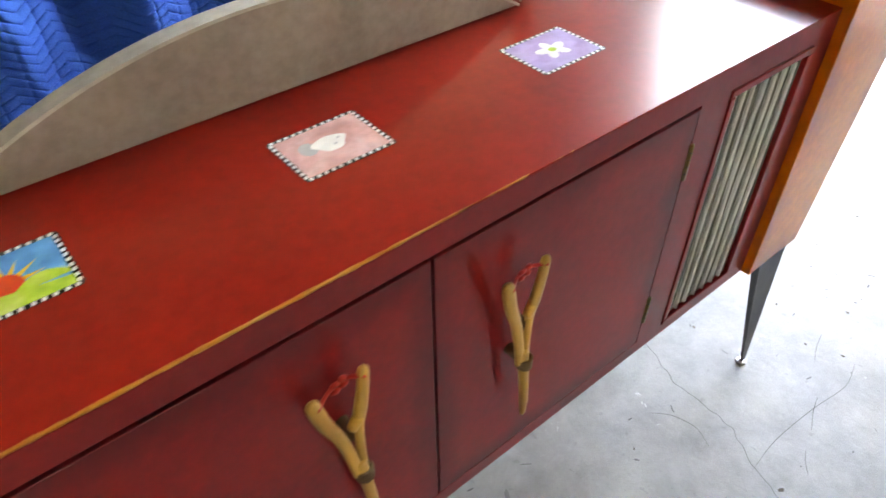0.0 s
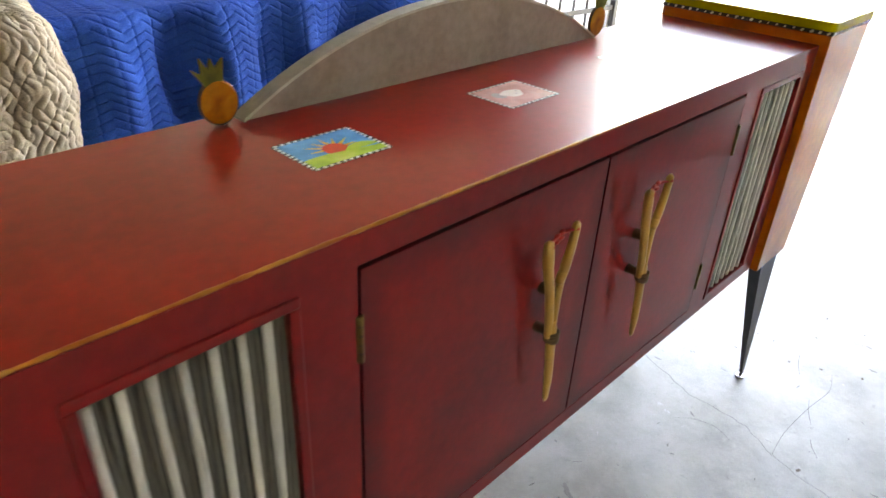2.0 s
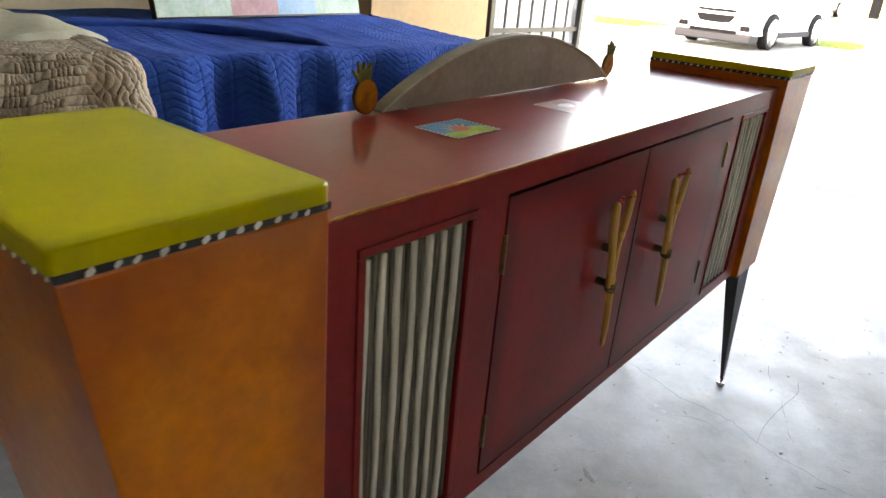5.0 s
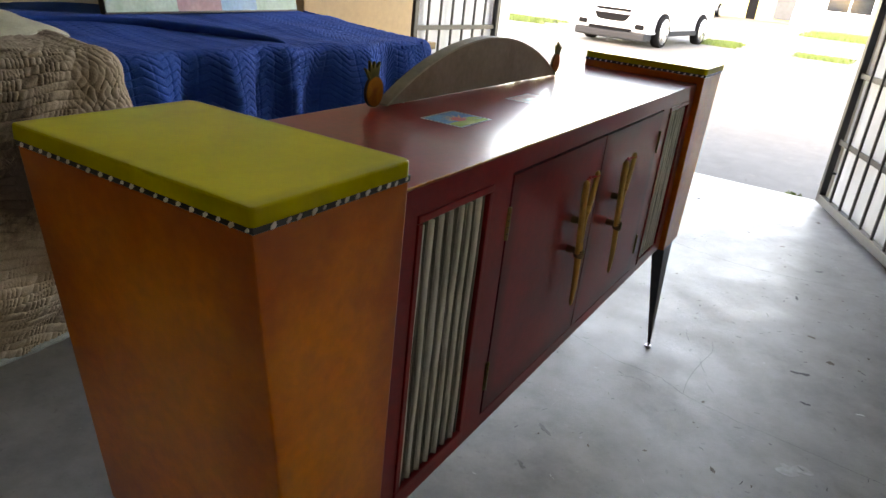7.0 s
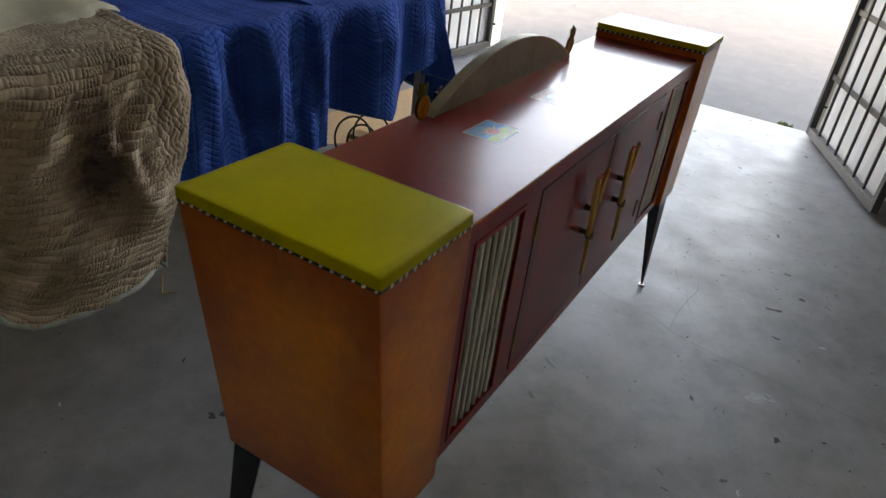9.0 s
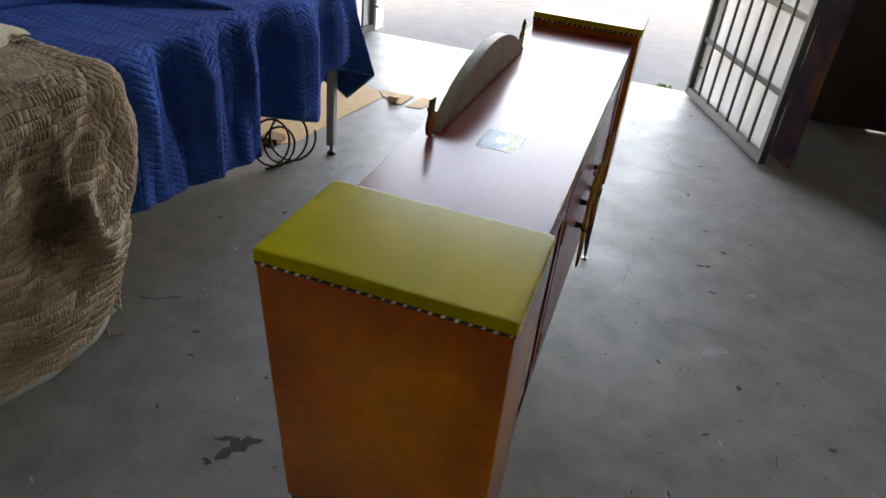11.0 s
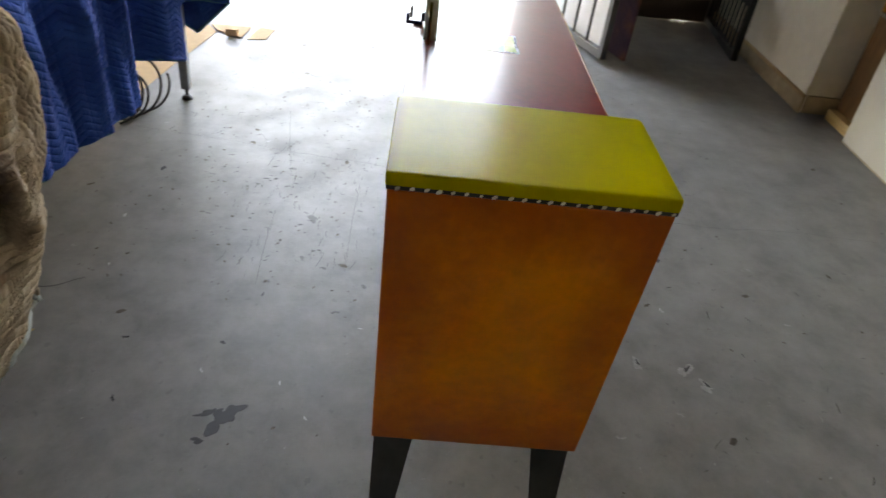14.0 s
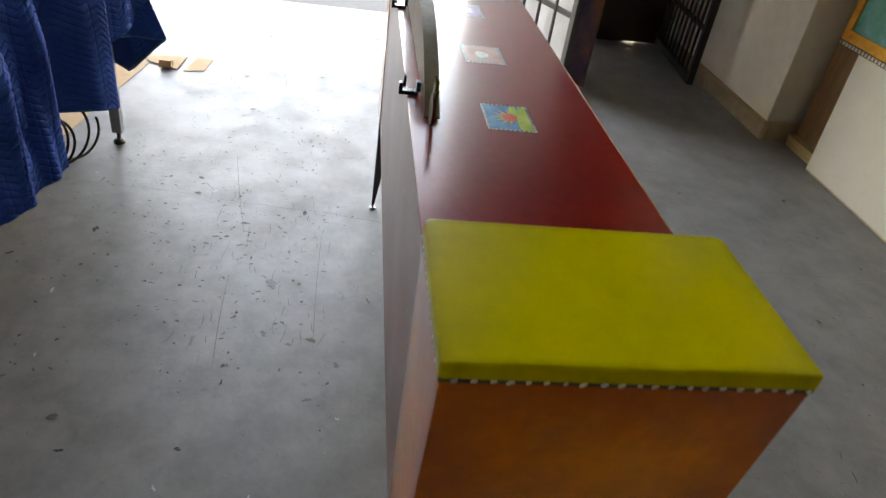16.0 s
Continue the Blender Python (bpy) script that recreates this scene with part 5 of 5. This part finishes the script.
def grass_patch(x0, x1, y0, y1, n, seed, high=0.12):
    rnd = np.random.RandomState(seed)
    verts, faces = [], []
    for _ in range(n):
        u, v = rnd.rand(), rnd.rand()
        x = x0 + (x1 - x0) * u
        y = y0 + (y1 - y0) * (0.5 + (v - 0.5) * (0.35 + 0.65 * abs(math.sin(u * 9 + seed))))
        h, a, wd = high * rnd.uniform(0.4, 1.2), rnd.uniform(0, 6.3), rnd.uniform(0.01, 0.03)
        lx, ly = rnd.uniform(-0.5, 0.5, 2) * h
        k = len(verts)
        verts += [(x - wd * math.cos(a), y - wd * math.sin(a), -0.061), (x + wd * math.cos(a), y + wd * math.sin(a), -0.061), (x + lx, y + ly, -0.06 + h)]
        faces.append((k, k + 1, k + 2))
    me = bpy.data.meshes.new("grass")
    me.from_pydata(verts, [], faces)
    me.materials.append(GRASS)
    return tagged(new("grass", me), "sunlit green grass strip along the driveway", "grass", "", "stuff")


grass_patch(17.5, 19.4, 2.7, 3.8, 2600, 1, 0.08)
grass_patch(17.6, 19.2, 0.1, 1.5, 1500, 2, 0.06)
grass_patch(16.2, 18.6, 7.5, 11.0, 5000, 3, 0.07)
grass_patch(29.5, 36.0, -1.5, 2.6, 6000, 4)
grass_patch(3.72, 3.88, -0.22, -0.1, 60, 5, 0.045)

structure("kerb", prism([(18.0, 2.6), (18.4, 2.6), (18.2, 1.5), (17.9, 1.55)], -0.065, -0.005, "z", 0.01), WORN, "low broken concrete kerb beside the driveway grass")

# ---------------------------------------------------------------- small marks and litter on the floor


def blot(name, x, y, r, seed, mat, label, stretch=1.0, turn=0.0):
    rnd = random.Random(seed)
    ph = [rnd.uniform(0, 6.3) for _ in range(6)]
    ring = []
    for k in range(44):
        a = 2 * math.pi * k / 44
        q = r * (0.62 + sum(0.26 / (m_ + 1) * math.sin((m_ + 2) * a + ph[m_]) for m_ in range(6)))
        px, py = q * math.cos(a) * stretch, q * math.sin(a)
        c, s = math.cos(radians(turn)), math.sin(radians(turn))
        ring.append((x + c * px - s * py, y + s * px + c * py))
    b = prism(ring, 0.0002, 0.0005 + 0.00002 * seed, "z")
    return tagged(part(name, b, mat), label, "stain", "", "structure")


for sx, sy, sr, sd, st, tn in ((-0.490, 0.714, 0.034, 2, 1.5, -70), (-0.520, 0.732, 0.038, 7, 1.4, 160), (-0.490, 0.752, 0.022, 9, 1.6, 120), (-0.503, 0.785, 0.009, 4, 1.6, 100), (-0.58, 0.766, 0.014, 5, 1.5, 110)):
    blot("oil_stain", sx, sy, sr, sd, DARKSTAIN, "dried dark oil stain on the concrete", st, tn)


patch = blot("dark_patch", 9.1, 2.62, 0.17, 6, LITTER, "dark worn patch on the driveway", 2.2, -72)
patch.location.z = -0.0602


def floor_litter():
    rnd = np.random.RandomState(12)
    verts, faces = [], []
    for _ in range(430):
        x, y = rnd.uniform(-1.3, 3.8), rnd.uniform(-1.7, 2.6)
        r = rnd.choice([0.004, 0.006, 0.008, 0.016], p=[0.45, 0.3, 0.17, 0.08])
        a, st = rnd.uniform(0, 6.3), rnd.uniform(0.25, 0.8)
        k = len(verts)
        for q in range(5):
            t = 2 * math.pi * q / 5 + rnd.uniform(-0.3, 0.3)
            u, v = r * math.cos(t), r * st * math.sin(t)
            verts.append((x + u * math.cos(a) - v * math.sin(a), y + u * math.sin(a) + v * math.cos(a), 0.0008 + rnd.uniform(0, 0.003)))
        faces.append(tuple(range(k, k + 5)))
    for _ in range(260):
        x, y = rnd.uniform(0.0, 2.4), rnd.uniform(0.4, 1.35)
        r, a, st = rnd.choice([0.003, 0.005, 0.008]), rnd.uniform(0, 6.3), rnd.uniform(0.25, 0.8)
        k = len(verts)
        for q in range(5):
            t = 2 * math.pi * q / 5 + rnd.uniform(-0.3, 0.3)
            u, v = r * math.cos(t), r * st * math.sin(t)
            verts.append((x + u * math.cos(a) - v * math.sin(a), y + u * math.sin(a) + v * math.cos(a), 0.0008 + rnd.uniform(0, 0.002)))
        faces.append(tuple(range(k, k + 5)))
    for _ in range(260):
        x, y = rnd.uniform(3.9, 9), rnd.uniform(-2.5, 4.5)
        r, a = rnd.uniform(0.008, 0.03), rnd.uniform(0, 6.3)
        k = len(verts)
        for q in range(5):
            t = 2 * math.pi * q / 5 + rnd.uniform(-0.3, 0.3)
            u, v = r * math.cos(t), 0.5 * r * math.sin(t)
            verts.append((x + u * math.cos(a) - v * math.sin(a), y + u * math.sin(a) + v * math.cos(a), -0.059 + rnd.uniform(0, 0.006)))
        faces.append(tuple(range(k, k + 5)))
    me = bpy.data.meshes.new("floor_litter")
    me.from_pydata(verts, [], faces)
    me.materials.append(LITTER)
    return tagged(new("floor_litter", me), "scattered chips, leaf bits and dust on the floor", "litter", "", "stuff")


floor_litter()


def strip(bm, pts, width, z):
    """A thin flat line lying on the floor."""
    p = smooth_line([(x, y, 0) for x, y in pts], 5)
    pairs = []
    for i, q in enumerate(p):
        d_ = (p[min(i + 1, len(p) - 1)] - p[max(i - 1, 0)]).normalized()
        n_ = Vector((-d_.y, d_.x, 0)) * width * (0.35 + 0.65 * math.sin(math.pi * (i + 0.6) / (len(p) + 0.2)))
        pairs.append((bm.verts.new((q.x + n_.x, q.y + n_.y, z)), bm.verts.new((q.x - n_.x, q.y - n_.y, z))))
    for a, b_ in zip(pairs, pairs[1:]):
        bm.faces.new((a[0], b_[0], b_[1], a[1]))


def floor_cracks():
    rnd = random.Random(21)
    bm = bmesh.new()
    main = [(1.03, 1.75), (0.97, 1.135), (0.95, 0.99), (0.918, 0.823), (0.898, 0.66), (0.879, 0.5), (0.845, 0.317), (0.804, 0.164), (0.763, 0.065), (0.768, -0.016), (0.759, -0.1), (0.714, -0.172), (0.693, -0.25), (0.668, -0.39), (0.63, -0.9), (0.66, -1.3), (0.62, -1.75)]
    fine = []
    for a, b_ in zip(main, main[1:]):
        for k in range(4):
            fine.append((a[0] + (b_[0] - a[0]) * k / 4 + rnd.uniform(-0.004, 0.004), a[1] + (b_[1] - a[1]) * k / 4))
    strip(bm, fine, 0.0009, 0.0006)
    strip(bm, [(0.705, -0.185), (0.81, -0.176), (0.954, -0.186), (1.067, -0.201), (1.149, -0.182)], 0.0008, 0.0007)
    strip(bm, [(0.652, 0.045), (0.684, 0.009), (0.699, -0.045), (0.681, -0.091)], 0.0009, 0.0008)
    strip(bm, [(2.6, 0.9), (2.2, 0.4), (2.05, -0.1), (2.15, -0.7)], 0.0012, 0.0006)
    return tagged(part("floor_cracks", bm, SCUFF), "hairline cracks running across the concrete floor", "cracks", "", "structure")


def floor_scratches():
    rnd = random.Random(31)
    bm = bmesh.new()

    def strokes(n, x0, x1, y0, y1, heading, spread, longest, wide=0.0014):
        for k in range(n):
            x, y = rnd.uniform(x0, x1), rnd.uniform(y0, y1)
            a = radians(heading + rnd.gauss(0, spread))
            ln = rnd.uniform(0.012, longest) * rnd.random() ** 0.6
            bend = rnd.uniform(-0.08, 0.08) * ln
            strip(bm, [(x, y), (x + 0.5 * ln * math.cos(a) - bend * math.sin(a), y + 0.5 * ln * math.sin(a) + bend * math.cos(a)), (x + ln * math.cos(a), y + ln * math.sin(a))], rnd.uniform(0.0005, wide), 0.0005 + 0.00001 * (k % 40))

    # drag marks and flecks where things were pushed past the sideboard's back
    strokes(90, 0.1, 0.95, 0.40, 0.95, 3, 8, 0.11, 0.0009)
    strokes(70, 0.15, 0.85, 0.5, 1.05, 80, 30, 0.03, 0.004)
    strokes(60, 0.5, 1.3, 0.45, 1.2, 60, 40, 0.03, 0.003)
    for x0, y0, x1, y1 in ((0.462, 0.794, 0.03, 0.767), (0.722, 0.512, 0.131, 0.501), (1.308, 0.901, 0.719, 0.785), (1.176, -0.082, 1.077, -0.117), (0.838, -0.231, 0.785, -0.266), (0.989, -0.175, 0.893, -0.213)):
        strip(bm, [(x0, y0), ((x0 + x1) / 2, (y0 + y1) / 2 + 0.004), (x1, y1)], 0.0008, 0.0010)
    strokes(80, 0.9, 2.4, 0.5, 1.4, 15, 40, 0.07, 0.002)
    strokes(110, 0.2, 1.9, -0.9, 0.25, -60, 50, 0.028, 0.0025)
    strokes(60, -1.2, 0.4, -1.4, -0.3, 0, 90, 0.05, 0.002)
    strokes(90, 1.2, 3.6, -0.9, 1.2, 0, 90, 0.045, 0.003)
    return tagged(part("floor_scratches", bm, SCUFF), "short dark scratches and scuff marks on the concrete", "scratches", "", "stuff")


floor_cracks()
floor_scratches()
blot("oil_stain", 1.13, -0.49, 0.014, 14, DARKSTAIN, "dark elongated chip mark on the concrete", 3.0, -80)
blot("oil_stain", 0.25, 0.094, 0.011, 12, STAIN, "dark curved scuff on the concrete", 3.2, 70)
blot("oil_stain", 0.071, 0.08, 0.010, 11, STAIN, "dark smudge on the concrete", 2.2, 65)
for bx, by, br in ((-0.471, 1.01, 0.008), (-0.25, 1.062, 0.008), (-0.24, 0.797, 0.008), (-0.017, 0.734, 0.007), (0.682, 1.273, 0.014), (0.367, -0.611, 0.013), (0.93, -0.525, 0.011), (1.83, -0.40, 0.013), (2.26, -0.457, 0.014), (3.03, 0.298, 0.018)):
    blot("dark_spot", bx, by, br, 4 + int(40 * br + 10 * by) % 7, DARKSTAIN, "small dark spot on the concrete", 1.5, 300 * bx)
for bx, by, br in ((0.428, 0.653, 0.026), (0.048, 0.736, 0.012), (0.188, 0.649, 0.012), (0.063, 0.43, 0.012), (-0.071, 0.503, 0.011), (0.142, 0.572, 0.009)):
    blot("grey_stain", bx, by, br, 5 + int(30 * by) % 6, STAIN, "soft grey stain on the concrete", 1.2, 200 * by)
blot("chalk_smear", 0.535, -0.53, 0.045, 15, WORN, "faint pale ring smear on the concrete", 1.4, -85)
for bx, by, br, bt in ((0.985, -0.68, 0.015, -70), (0.078, -0.55, 0.014, 20), (-0.487, 0.523, 0.009, 40), (-0.375, 0.61, 0.009, 10), (-0.8, 1.12, 0.010, 60), (-0.351, 0.824, 0.010, 35), (-0.135, 0.42, 0.008, 80), (0.065, 1.233, 0.009, 15), (0.342, 1.289, 0.014, 5)):
    blot("paint_chip", bx, by, br * 0.6, 3 + int(50 * br), CHIP, "pale paint flake on the concrete", 1.5, bt)
for bx, by, br, bt in ((-0.185, -0.408, 0.020, 20), (-0.196, -0.556, 0.026, -30), (-0.255, -0.60, 0.022, 40)):
    blot("scraped_pit", bx, by, br, 8 + int(20 * abs(by)) % 5, WORN, "pale pitted scrape in the concrete", 1.7, bt)
    blot("scraped_pit", bx + 0.006, by - 0.004, br * 0.45, 16, SCUFF, "dark hollow in a pitted scrape", 1.5, bt)
twig = sweep([(-0.235, 1.395, 0.03), (-0.265, 1.36, 0.004), (-0.287, 1.336, 0.003)], 0.0028, 6)
sweep([(-0.287, 1.336, 0.003), (-0.252, 1.308, 0.003)], 0.0024, 6, bm=twig)
tagged(part("twig", twig, PINEBAR), "small pale bent twig on the floor", "twig")
tagged(part("thread", sweep(smooth_line([(-0.075, 1.395, 0.002), (-0.062, 1.34, 0.002), (-0.03, 1.30, 0.002), (-0.012, 1.273, 0.002)], 6), 0.0007, 6), CABLE), "loose black thread on the floor", "thread")
